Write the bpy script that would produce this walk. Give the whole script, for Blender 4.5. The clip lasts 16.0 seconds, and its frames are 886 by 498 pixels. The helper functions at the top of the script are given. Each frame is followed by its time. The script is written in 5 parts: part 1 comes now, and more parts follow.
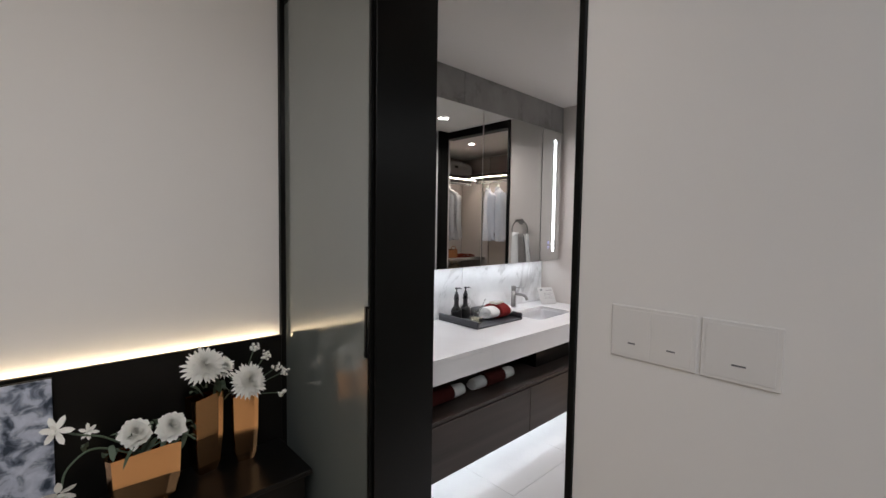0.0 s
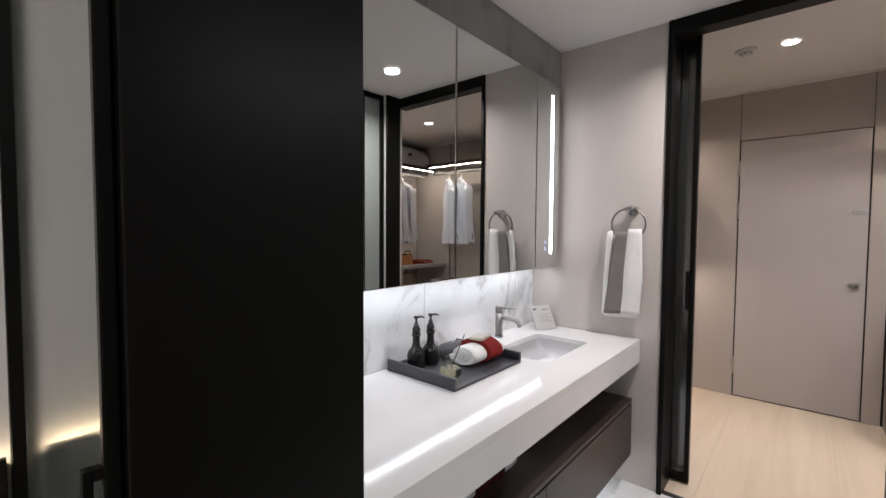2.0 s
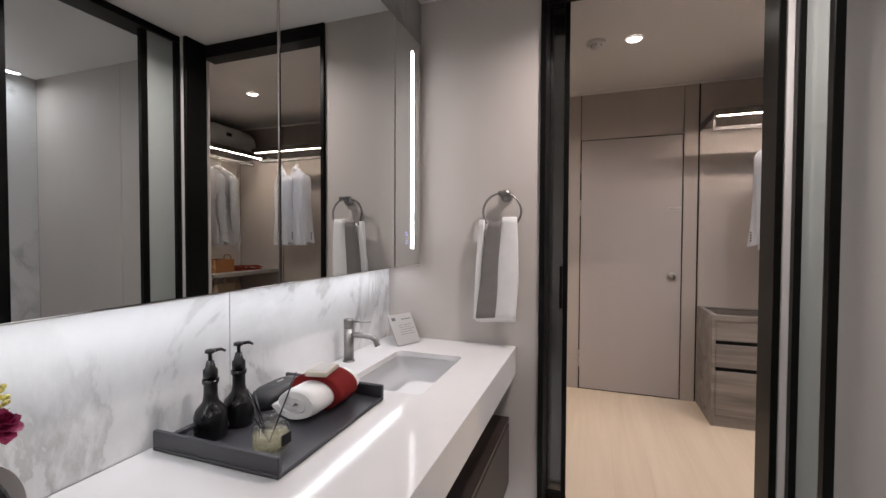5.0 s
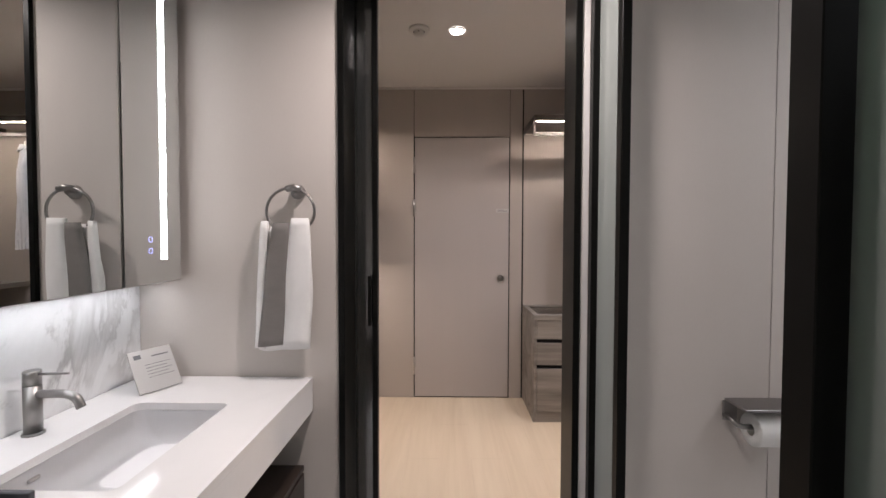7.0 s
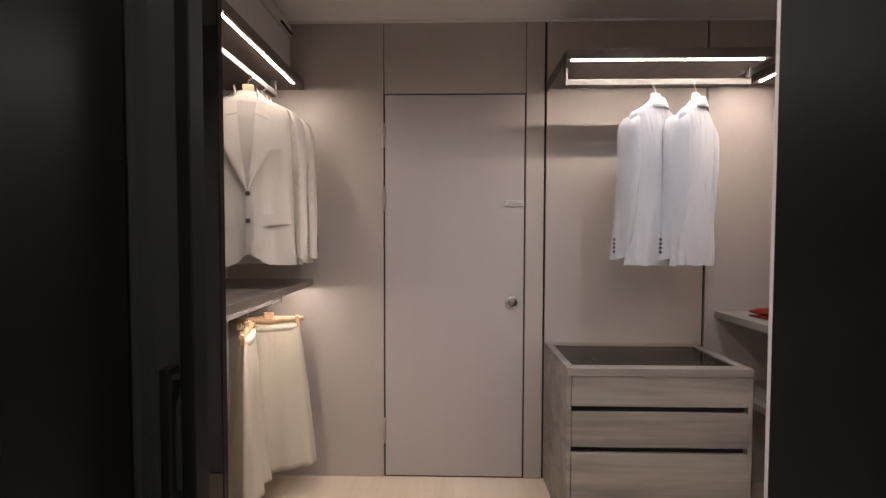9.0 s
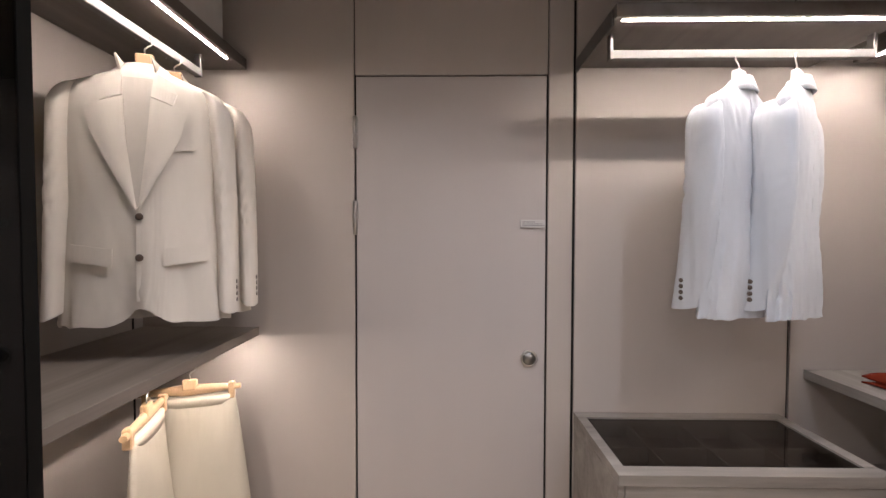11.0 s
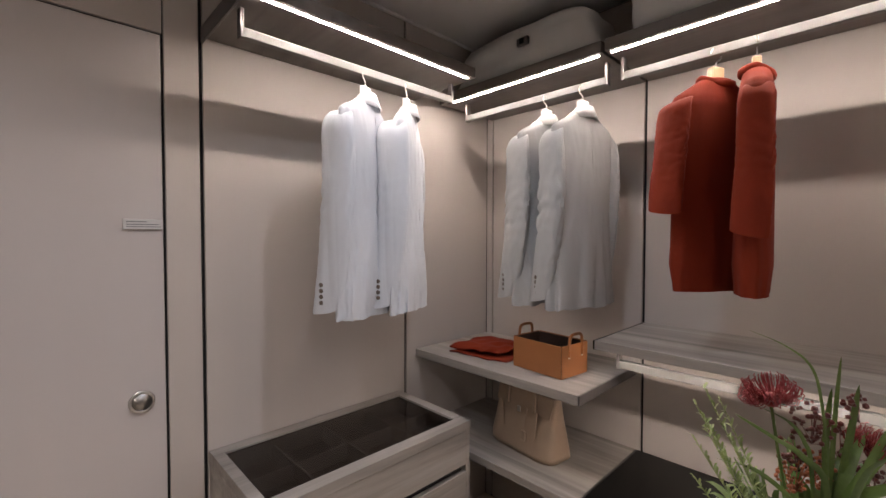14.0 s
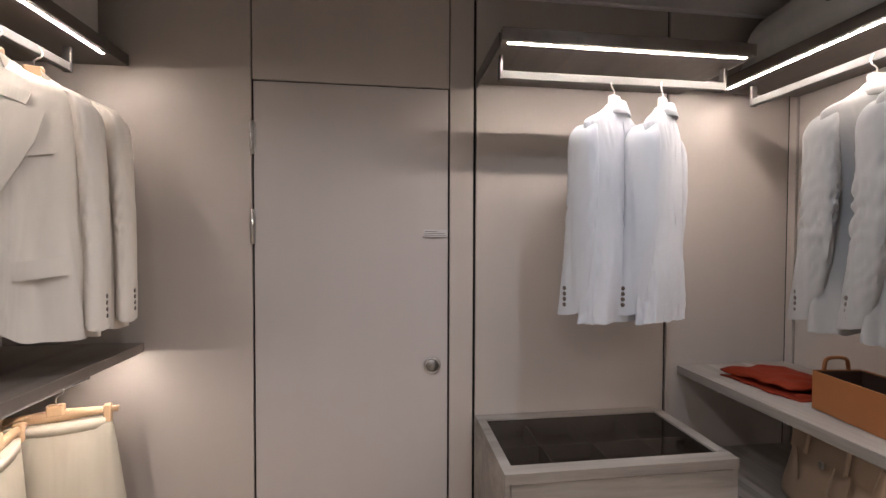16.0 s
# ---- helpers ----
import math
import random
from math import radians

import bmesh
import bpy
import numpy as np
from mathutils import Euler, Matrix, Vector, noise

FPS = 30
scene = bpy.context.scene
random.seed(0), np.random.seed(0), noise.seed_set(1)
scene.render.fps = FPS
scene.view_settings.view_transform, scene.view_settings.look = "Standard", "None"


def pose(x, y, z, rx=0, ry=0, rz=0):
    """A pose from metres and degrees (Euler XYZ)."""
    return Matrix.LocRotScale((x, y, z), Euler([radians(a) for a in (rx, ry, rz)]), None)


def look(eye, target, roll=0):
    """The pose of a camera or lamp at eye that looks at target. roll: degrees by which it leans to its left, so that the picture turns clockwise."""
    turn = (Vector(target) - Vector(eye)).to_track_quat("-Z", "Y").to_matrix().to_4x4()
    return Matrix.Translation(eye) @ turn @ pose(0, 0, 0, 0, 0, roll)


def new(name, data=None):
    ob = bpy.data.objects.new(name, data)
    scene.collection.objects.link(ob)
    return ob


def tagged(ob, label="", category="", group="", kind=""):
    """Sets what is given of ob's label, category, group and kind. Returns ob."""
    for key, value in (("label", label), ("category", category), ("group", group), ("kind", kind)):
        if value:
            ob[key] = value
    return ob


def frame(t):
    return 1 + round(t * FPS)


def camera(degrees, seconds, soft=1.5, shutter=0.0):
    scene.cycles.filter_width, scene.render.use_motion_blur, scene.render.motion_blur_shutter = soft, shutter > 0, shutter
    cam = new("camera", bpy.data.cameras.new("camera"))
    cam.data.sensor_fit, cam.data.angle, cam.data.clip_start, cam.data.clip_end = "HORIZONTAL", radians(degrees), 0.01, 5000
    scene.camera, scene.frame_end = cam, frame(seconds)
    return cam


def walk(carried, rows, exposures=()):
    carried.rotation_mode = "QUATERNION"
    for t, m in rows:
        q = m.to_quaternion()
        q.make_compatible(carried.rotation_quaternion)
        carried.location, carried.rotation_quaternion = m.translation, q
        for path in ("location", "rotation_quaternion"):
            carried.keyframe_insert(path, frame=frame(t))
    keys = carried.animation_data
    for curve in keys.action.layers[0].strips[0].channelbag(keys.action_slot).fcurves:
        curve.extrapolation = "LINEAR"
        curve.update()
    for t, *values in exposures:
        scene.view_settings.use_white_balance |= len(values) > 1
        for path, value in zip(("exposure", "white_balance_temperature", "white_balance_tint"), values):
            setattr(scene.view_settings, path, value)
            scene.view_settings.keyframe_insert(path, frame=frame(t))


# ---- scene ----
cam = camera(92.9, 16.0)
METRES, EYE, TILT, LEAN, TURN = 4.26, 1.42, 0.0, 0.0, -43.0
ROWS = [
    (0.0, 0.0, 0.0, 0.0, 0.05, -3.25, -0.86),
    (0.5, -0.0083, 0.067, -0.0047, -4.29, -3.02, -0.81),
    (1.0, -0.0032, 0.1413, -0.0076, -6.18, -2.8, -0.48),
    (1.5, -0.0007, 0.2021, -0.0123, -6.51, -2.62, -0.41),
    (2.0, 0.0032, 0.257, -0.0169, -6.34, -2.41, -0.36),
    (2.5, 0.0095, 0.2977, -0.0238, -7.37, -2.24, -0.23),
    (3.0, 0.0163, 0.3386, -0.0327, -8.78, -1.98, -0.19),
    (5.5, 0.0295, 0.3856, -0.0348, -35.34, -1.45, -0.26),
    (6.0, 0.0389, 0.3829, -0.0313, -42.89, -1.51, -0.3),
    (6.5, 0.075, 0.3873, -0.028, -45.54, -1.65, -0.2),
    (7.0, 0.1207, 0.4125, -0.0274, -46.23, -1.69, -0.13),
    (7.5, 0.1696, 0.4552, -0.0236, -46.33, -1.84, -0.18),
    (8.0, 0.2235, 0.4954, -0.0207, -46.35, -1.85, -0.06),
    (8.5, 0.2798, 0.5333, -0.0214, -45.78, -1.83, -0.13),
    (11.0, 0.4278, 0.6676, 0.0089, -46.16, -1.66, -0.07),
    (11.5, 0.4398, 0.6845, 0.0189, -55.79, -1.59, -0.11),
    (12.0, 0.4447, 0.6888, 0.0233, -67.49, -1.64, -0.14),
    (12.5, 0.4534, 0.682, 0.018, -78.61, -1.57, -0.16),
    (13.0, 0.4577, 0.6766, 0.0156, -84.64, -1.64, -0.08),
    (13.5, 0.4625, 0.6731, 0.0135, -89.5, -1.66, -0.08),
    (14.0, 0.466, 0.673, 0.0122, -91.15, -1.62, -0.06),
    (14.5, 0.4659, 0.6702, 0.0123, -90.34, -1.55, -0.07),
    (15.0, 0.4595, 0.6589, 0.0147, -84.51, -1.46, 0.01),
    (15.5, 0.4511, 0.6495, 0.0155, -71.33, -1.37, -0.07),
    (16.0, 0.4468, 0.6391, 0.0158, -54.33, -1.37, -0.18),
]
EXPOSURES = [(0.0, -0.06, 6250, 10), (1.0, 0.05, 6250, 10), (2.5, 0.08, 6300, 10), (5.5, -0.20, 6500, 13), (6.5, -0.04, 6500, 13), (8.5, -0.10, 6450, 13), (11.0, 0.19, 6150, 11), (12.0, 0.05, 6100, 11), (13.5, 0.01, 6200, 11), (14.5, 0.0, 6200, 11), (15.5, 0.0, 6200, 10), (16.0, 0.01, 6150, 10)]
walk(cam, [(t, pose(0, 0, EYE, TILT, LEAN, TURN) @ pose(METRES * x, METRES * y, METRES * z, 90 + pitch, roll, yaw)) for t, x, y, z, yaw, pitch, roll in ROWS], EXPOSURES)

# ---- world, lamps ----
world = bpy.data.worlds.new("world")
scene.world = world
world.use_nodes = True
world.node_tree.nodes["Background"].inputs[0].default_value = (0.75, 0.78, 0.85, 1)
world.node_tree.nodes["Background"].inputs[1].default_value = 0.004


def lamp(name, at, watts, size, colour=(1, 1, 1), spread=150, size_y=None, aim=None):
    data = bpy.data.lights.new(name, "AREA")
    data.energy, data.size, data.color, data.spread = watts, size, colour, radians(spread)
    data.shape = "DISK"
    if size_y:
        data.shape, data.size_y = "RECTANGLE", size_y
    ob = new(name, data)
    ob.matrix_world = look(at, aim) if aim else pose(*at)
    return ob


WARM, NEUTRAL, COOL = (1.0, 0.80, 0.64), (1.0, 0.93, 0.87), (0.93, 0.96, 1.0)
lamp("bathroom_downlight_glow", (2.63, 0.93, 2.372), 15, 0.09, (1.0, 0.905, 0.87), 150)
lamp("toilet_cove_glow", (2.1, -0.98, 2.36), 11, 1.7, COOL, 170, 0.04)
lamp("vanity_strip_glow", (2.12, 1.985, 1.138), 2.0, 1.86, COOL, 170, 0.03)
lamp("plinth_strip_glow", (2.1, 1.66, 0.163), 1.9, 1.8, COOL, 170, 0.04)
lamp("closet_downlight_glow", (4.02, 0.89, 2.462), 5.4, 0.06, (1.0, 0.94, 0.935), 125)
lamp("closet_downlight_glow", (4.045, -0.05, 2.462), 4.0, 0.06, (0.87, 0.94, 1.06), 118)
# Fill lamp added to light the bedroom; no fixture hangs here.
lamp("bedroom_fill_unseen", (-0.6, -0.9, 2.58), 20, 1.0, (0.94, 0.97, 1.02), 170, 1.0)
# Second added fill, out of view, aimed to brighten the north wall.
lamp("bedroom_wall_fill", (-0.2, 0.1, 2.58), 12.5, 0.9, (1.0, 0.93, 0.88), 120, 0.4, (-0.1, 2.08, 0.9))


# ---- materials ----
def nodes_of(name):
    m = bpy.data.materials.new(name)
    m.use_nodes = True
    t = m.node_tree
    return m, t, t.nodes["Principled BSDF"]


def node(t, kind, **values):
    n = t.nodes.new(kind)
    for key, value in values.items():
        n.inputs[key.replace("_", " ")].default_value = value
    return n


def place(t, scale=(1, 1, 1), turn=(0, 0, 0)):
    co = t.nodes.new("ShaderNodeTexCoord")
    mp = node(t, "ShaderNodeMapping", Scale=scale, Rotation=turn)
    t.links.new(co.outputs["Object"], mp.inputs["Vector"])
    return mp.outputs[0]


def ramp(t, source, stops):
    r = t.nodes.new("ShaderNodeValToRGB")
    while len(r.color_ramp.elements) < len(stops):
        r.color_ramp.elements.new(0.5)
    for e, (at, c) in zip(r.color_ramp.elements, stops):
        e.position, e.color = at, (*c, 1)
    t.links.new(source, r.inputs[0])
    return r.outputs[0]


def bumped(t, b, source, strength, distance=0.001):
    bump = node(t, "ShaderNodeBump", Strength=strength, Distance=distance)
    t.links.new(source, bump.inputs["Height"])
    t.links.new(bump.outputs[0], b.inputs["Normal"])


def shade(c, k):
    return tuple(min(1, v * k) for v in c)


def plain(name, colour, rough=0.5, metal=0.0, vary=0.08, scale=5, grain=160, relief=0.15, stretch=(1, 1, 1), spec=0.5, coat=0.0, sheen=0.0):
    """A surface with broad mottling and a fine grain."""
    m, t, b = nodes_of(name)
    v = place(t, stretch)
    big = node(t, "ShaderNodeTexNoise", Scale=scale, Detail=5.0, Roughness=0.6)
    fine = node(t, "ShaderNodeTexNoise", Scale=grain, Detail=3.0)
    t.links.new(v, big.inputs["Vector"])
    t.links.new(v, fine.inputs["Vector"])
    mix = t.nodes.new("ShaderNodeMath")
    mix.operation = "MULTIPLY_ADD"
    mix.inputs[1].default_value = 0.35
    t.links.new(fine.outputs[0], mix.inputs[0])
    t.links.new(big.outputs[0], mix.inputs[2])
    c = ramp(t, mix.outputs[0], [(0.35, shade(colour, 1 - vary)), (1.0, shade(colour, 1 + vary))])
    t.links.new(c, b.inputs["Base Color"])
    b.inputs["Metallic"].default_value = metal
    b.inputs["Specular IOR Level"].default_value = spec
    b.inputs["Coat Weight"].default_value = coat
    b.inputs["Sheen Weight"].default_value = sheen
    r = node(t, "ShaderNodeMapRange", To_Min=max(0, rough - 0.06), To_Max=min(1, rough + 0.06))
    t.links.new(big.outputs[0], r.inputs[0])
    t.links.new(r.outputs[0], b.inputs["Roughness"])
    if relief:
        bumped(t, b, fine.outputs[0], relief)
    return m


def wood(name, dark, light, rough=0.45, along="y", scale=1.0):
    m, t, b = nodes_of(name)
    s = {"x": (1.2, 22, 22), "y": (22, 1.2, 22), "z": (22, 22, 1.2)}[along]
    v = place(t, tuple(scale * k for k in s))
    warp = node(t, "ShaderNodeTexNoise", Scale=0.55, Detail=4.0, Distortion=1.6)
    fine = node(t, "ShaderNodeTexNoise", Scale=5.0, Detail=6.0, Roughness=0.7)
    t.links.new(v, warp.inputs["Vector"])
    t.links.new(v, fine.inputs["Vector"])
    mix = t.nodes.new("ShaderNodeMath")
    mix.operation = "MULTIPLY_ADD"
    mix.inputs[1].default_value = 0.45
    t.links.new(fine.outputs[0], mix.inputs[0])
    t.links.new(warp.outputs[0], mix.inputs[2])
    mid = tuple((a + c) / 2 for a, c in zip(dark, light))
    t.links.new(ramp(t, mix.outputs[0], [(0.45, dark), (0.68, mid), (0.95, light)]), b.inputs["Base Color"])
    b.inputs["Roughness"].default_value = rough
    bumped(t, b, fine.outputs[0], 0.15, 0.001)
    return m


def marble(name, ground, vein, rough=0.18, scale=1.5, turn=(0.3, 0.5, 0.6), amount=0.55, soft=0.5):
    """Cloudy stone with drifting veins."""
    m, t, b = nodes_of(name)
    v = place(t, (1, 1, 0.75), turn)
    drift = node(t, "ShaderNodeTexNoise", Scale=scale, Detail=8.0, Roughness=0.62, Distortion=0.7)
    cloud = node(t, "ShaderNodeTexNoise", Scale=scale * 1.7, Detail=4.0)
    t.links.new(v, drift.inputs["Vector"])
    t.links.new(v, cloud.inputs["Vector"])
    line = ramp(t, drift.outputs[0], [(0.43, (0, 0, 0)), (0.50, (1, 1, 1)), (0.515, (0.35, 0.35, 0.35)), (0.59, (0, 0, 0))])
    patch = ramp(t, cloud.outputs[0], [(0.42, (0, 0, 0)), (0.72, (1, 1, 1))])
    both = t.nodes.new("ShaderNodeMath")
    both.operation = "MULTIPLY"
    t.links.new(line, both.inputs[0])
    t.links.new(patch, both.inputs[1])
    base = ramp(t, cloud.outputs[0], [(0.3, shade(ground, 1.0)), (0.8, shade(ground, 1 - 0.16 * soft))])
    k = t.nodes.new("ShaderNodeMath")
    k.operation = "MULTIPLY"
    k.inputs[1].default_value = amount
    t.links.new(both.outputs[0], k.inputs[0])
    mix = t.nodes.new("ShaderNodeMix")
    mix.data_type = "RGBA"
    t.links.new(k.outputs[0], mix.inputs[0])
    t.links.new(base, mix.inputs[6])
    mix.inputs[7].default_value = (*vein, 1)
    t.links.new(mix.outputs[2], b.inputs["Base Color"])
    b.inputs["Roughness"].default_value = rough
    return m


def pane(name, tint, gloss_rough=0.0, ior=1.5, cloudy=0.0, milk_tone=(0.45, 0.48, 0.46)):
    """A thin sheet of glass: tinted see-through with a gloss that grows towards grazing angles."""
    m, t, b = nodes_of(name)
    t.nodes.remove(b)
    clear = node(t, "ShaderNodeBsdfTransparent", Color=(*tint, 1))
    gloss = node(t, "ShaderNodeBsdfGlossy", Roughness=gloss_rough)
    edge = node(t, "ShaderNodeLayerWeight", Blend=0.5)
    steep = t.nodes.new("ShaderNodeMath")
    steep.operation = "POWER"
    steep.inputs[1].default_value = 5
    t.links.new(edge.outputs["Facing"], steep.inputs[0])
    base = ((ior - 1) / (ior + 1)) ** 2
    fr = t.nodes.new("ShaderNodeMath")
    fr.operation = "MULTIPLY_ADD"
    fr.inputs[1].default_value, fr.inputs[2].default_value = 1 - base, base
    t.links.new(steep.outputs[0], fr.inputs[0])
    mix = t.nodes.new("ShaderNodeMixShader")
    t.links.new(fr.outputs[0], mix.inputs[0])
    under = clear
    if cloudy:
        milk = node(t, "ShaderNodeBsdfDiffuse", Color=(*milk_tone, 1))
        under = t.nodes.new("ShaderNodeMixShader")
        under.inputs[0].default_value = cloudy
        t.links.new(clear.outputs[0], under.inputs[1])
        t.links.new(milk.outputs[0], under.inputs[2])
    t.links.new(under.outputs[0], mix.inputs[1])
    t.links.new(gloss.outputs[0], mix.inputs[2])
    t.links.new(mix.outputs[0], t.nodes["Material Output"].inputs[0])
    return m


def glow(name, colour, strength):
    m, t, b = nodes_of(name)
    b.inputs["Base Color"].default_value = (0.8, 0.8, 0.8, 1)
    b.inputs["Emission Color"].default_value = (*colour, 1)
    b.inputs["Emission Strength"].default_value = strength
    return m


def cloth(name, colour, weave=900, vary=0.06, rough=0.85, sheen=0.0, stretch=(1, 1, 0.35), relief=0.06, creased=0.22):
    m = plain(name, colour, rough, vary=vary, scale=14, grain=weave, relief=relief, stretch=stretch, spec=0.2, sheen=sheen)
    t = m.node_tree
    fold = node(t, "ShaderNodeTexNoise", Scale=8.0, Detail=2.0, Distortion=1.2)
    t.links.new(place(t, (1, 1, 0.22)), fold.inputs["Vector"])
    rumple = node(t, "ShaderNodeBump", Strength=creased, Distance=0.02)
    t.links.new(fold.outputs[0], rumple.inputs["Height"])
    for n in t.nodes:
        if n.bl_idname == "ShaderNodeBump" and n != rumple:
            t.links.new(rumple.outputs[0], n.inputs["Normal"])
    return m


WHITE_PAINT = plain("white_paint", (0.78, 0.76, 0.74), 0.7, vary=0.02, scale=2, grain=300, relief=0.04)
CEILING = plain("ceiling_paint", (0.76, 0.74, 0.72), 0.8, vary=0.015, scale=2, grain=300, relief=0.03)
GREIGE = plain("greige_wall_covering", (0.54, 0.497, 0.462), 0.62, vary=0.045, scale=3, grain=220, relief=0.12, stretch=(1, 1, 0.25))
TAUPE = plain("taupe_panel", (0.42, 0.376, 0.342), 0.6, vary=0.04, scale=2.2, grain=420, relief=0.14, stretch=(2.5, 2.5, 0.12))
DOOR_SKIN = plain("taupe_door_skin", (0.42, 0.385, 0.37), 0.58, vary=0.03, scale=2.0, grain=420, relief=0.1, stretch=(2.5, 2.5, 0.12))
BLACK_METAL = plain("black_anodised_metal", (0.0045, 0.0045, 0.004), 0.36, spec=0.14, vary=0.2, scale=4, grain=500, relief=0.03)
BLACK_PANEL = plain("black_brown_lacquer", (0.0045, 0.004, 0.0033), 0.34, spec=0.26, vary=0.15, scale=3, grain=300, relief=0.02)
BLACK_GAP = plain("black_shadow_gap", (0.006, 0.006, 0.006), 0.7, vary=0.1)
FLOOR_TILE = marble("pale_stone_tile", (0.70, 0.70, 0.70), (0.5, 0.5, 0.52), 0.28, 1.2, amount=0.3)
PLANK = wood("pale_oak_plank", (0.57, 0.46, 0.34), (0.69, 0.58, 0.45), 0.42, "x", 0.35)
STONE_SPLASH = marble("white_veined_marble", (0.80, 0.80, 0.80), (0.30, 0.29, 0.285), 0.14, 1.5, amount=0.95)
STONE_TOP = marble("white_countertop_stone", (0.78, 0.77, 0.77), (0.58, 0.58, 0.60), 0.10, 1.3, amount=0.3)
STONE_GREY = marble("grey_veined_marble", (0.31, 0.30, 0.295), (0.12, 0.115, 0.11), 0.4, 3.4, amount=0.9, soft=1.4)
CERAMIC = plain("white_glazed_ceramic", (0.87, 0.87, 0.885), 0.08, vary=0.01, relief=0)
DARK_WOOD = wood("dark_brown_veneer", (0.020, 0.013, 0.010), (0.048, 0.034, 0.028), 0.38, "x", 0.5)
GREY_WOOD_X = wood("grey_brown_oak_x", (0.095, 0.080, 0.069), (0.33, 0.30, 0.27), 0.45, "x", 0.5)
GREY_WOOD_Y = wood("grey_brown_oak_y", (0.075, 0.063, 0.055), (0.29, 0.262, 0.238), 0.45, "y", 0.5)
# Umber veneer darkened in colour for the shade below the top shelves.
SHELF_BROWN_SHADED = wood("shaded_umber_shelf_veneer", (0.056, 0.044, 0.037), (0.105, 0.087, 0.075), 0.42, "x", 0.5)
# Umber veneer again, coloured lighter for the light on its top.
SHELF_GREY_LIT = wood("lit_grey_umber_veneer", (0.11, 0.092, 0.078), (0.24, 0.205, 0.178), 0.45, "x", 0.5)
EDGE_METAL = plain("bronze_grey_edge_metal", (0.10, 0.092, 0.088), 0.35, 0.6, vary=0.06, relief=0.03)
BRUSHED = plain("brushed_gunmetal", (0.30, 0.288, 0.28), 0.38, 1.0, vary=0.12, scale=8, grain=500, relief=0.08, stretch=(1, 1, 0.1))
STEEL = plain("satin_steel", (0.55, 0.53, 0.51), 0.3, 1.0, vary=0.05, relief=0.03)
ROD_METAL = plain("champagne_rod_metal", (0.10, 0.095, 0.09), 0.4, 0.0, vary=0.03, relief=0.02)
GOLD = plain("polished_copper_gold", (0.88, 0.50, 0.24), 0.13, 1.0, vary=0.06, scale=3, grain=40, relief=0.01)
MIRROR = plain("silvered_mirror", (0.70, 0.72, 0.715), 0.0, 1.0, vary=0.0, relief=0)
MIRROR.node_tree.nodes["Principled BSDF"].inputs["Roughness"].links and MIRROR.node_tree.links.remove(MIRROR.node_tree.nodes["Principled BSDF"].inputs["Roughness"].links[0])
MIRROR.node_tree.nodes["Principled BSDF"].inputs["Roughness"].default_value = 0.0
LACQUER_GLASS = plain("grey_green_satin_glass", (0.17, 0.19, 0.18), 0.13, vary=0.02, relief=0, spec=1.0)
LACQUER_GLASS.node_tree.nodes["Principled BSDF"].inputs["IOR"].default_value = 2.1
CLEAR_PANE = pane("clear_grey_glass", (0.74, 0.77, 0.76), 0.05, 1.5, 0.5)
MISTY_PANE = pane("misted_green_grey_glass", (0.27, 0.35, 0.30), 0.06, 1.9, 0.26)
DISPLAY_PANE = pane("brown_display_glass", (0.42, 0.385, 0.36), 0.01, 1.45)
LEAF_PANE = pane("grey_sliding_door_glass", (0.11, 0.105, 0.10), 0.12, 2.2, 0.05)
DARK_PANE = pane("smoked_glass", (0.10, 0.11, 0.11), 0.02, 1.5)
BOTTLE_GLASS = pane("clear_bottle_glass", (0.985, 0.99, 0.985), 0.0, 1.7)
LED_COOL = glow("cool_led_strip", (0.93, 0.96, 1.0), 6)
LED_MIRROR = glow("mirror_led_light", (0.97, 0.98, 1.0), 9)
LED_WARM = glow("warm_led_strip", (1.0, 0.85, 0.735), 240)
LED_LOW = glow("bright_warm_led_strip", (1.0, 0.84, 0.715), 260)
LED_SOFT = glow("soft_warm_led_strip", (1.0, 0.845, 0.725), 180)
LED_AMBER = glow("amber_led_strip", (1.0, 0.76, 0.46), 12)
LAMP_DISC = glow("downlight_disc", (1.0, 0.93, 0.86), 30)
ICON_BLUE = glow("blue_touch_icon", (0.25, 0.3, 1.0), 1.2)
TERRY_WHITE = cloth("white_terry", (0.80, 0.79, 0.78), 700, 0.05, 0.95, 0.0, (1, 1, 1), 0.8, 0.1)
TERRY_GREY = cloth("grey_terry", (0.21, 0.195, 0.185), 600, 0.14, 0.95, 0.0, (0.4, 0.4, 1), 0.8, 0.1)
# Burgundy terry darkened in colour for the shade under the counter.
TERRY_RED_SHADED = cloth("shaded_burgundy_terry", (0.055, 0.007, 0.006), 600, 0.14, 0.9, 0.0, (1, 1, 1), 0.7, 0.1)
TERRY_RED = cloth("burgundy_terry", (0.19, 0.016, 0.015), 600, 0.14, 0.9, 0.0, (1, 1, 1), 0.7, 0.1)
LINEN_WHITE = cloth("white_linen", (0.48, 0.492, 0.52), 800, creased=0.6)
LINEN_CREAM = cloth("cream_suiting", (0.71, 0.66, 0.595), 800, creased=0.32)
SUIT_GREY = cloth("light_grey_suiting", (0.30, 0.292, 0.287), 800, creased=0.3)
KNIT_RUST = cloth("rust_red_knit", (0.145, 0.015, 0.0035), 500, 0.10, creased=0.15)
SILK_CREAM = cloth("pale_cream_skirt_cloth", (0.50, 0.455, 0.37), 800, 0.05, 0.7, 0.0)
CANVAS_GREY = cloth("pale_grey_canvas", (0.46, 0.45, 0.43), 500, 0.06)
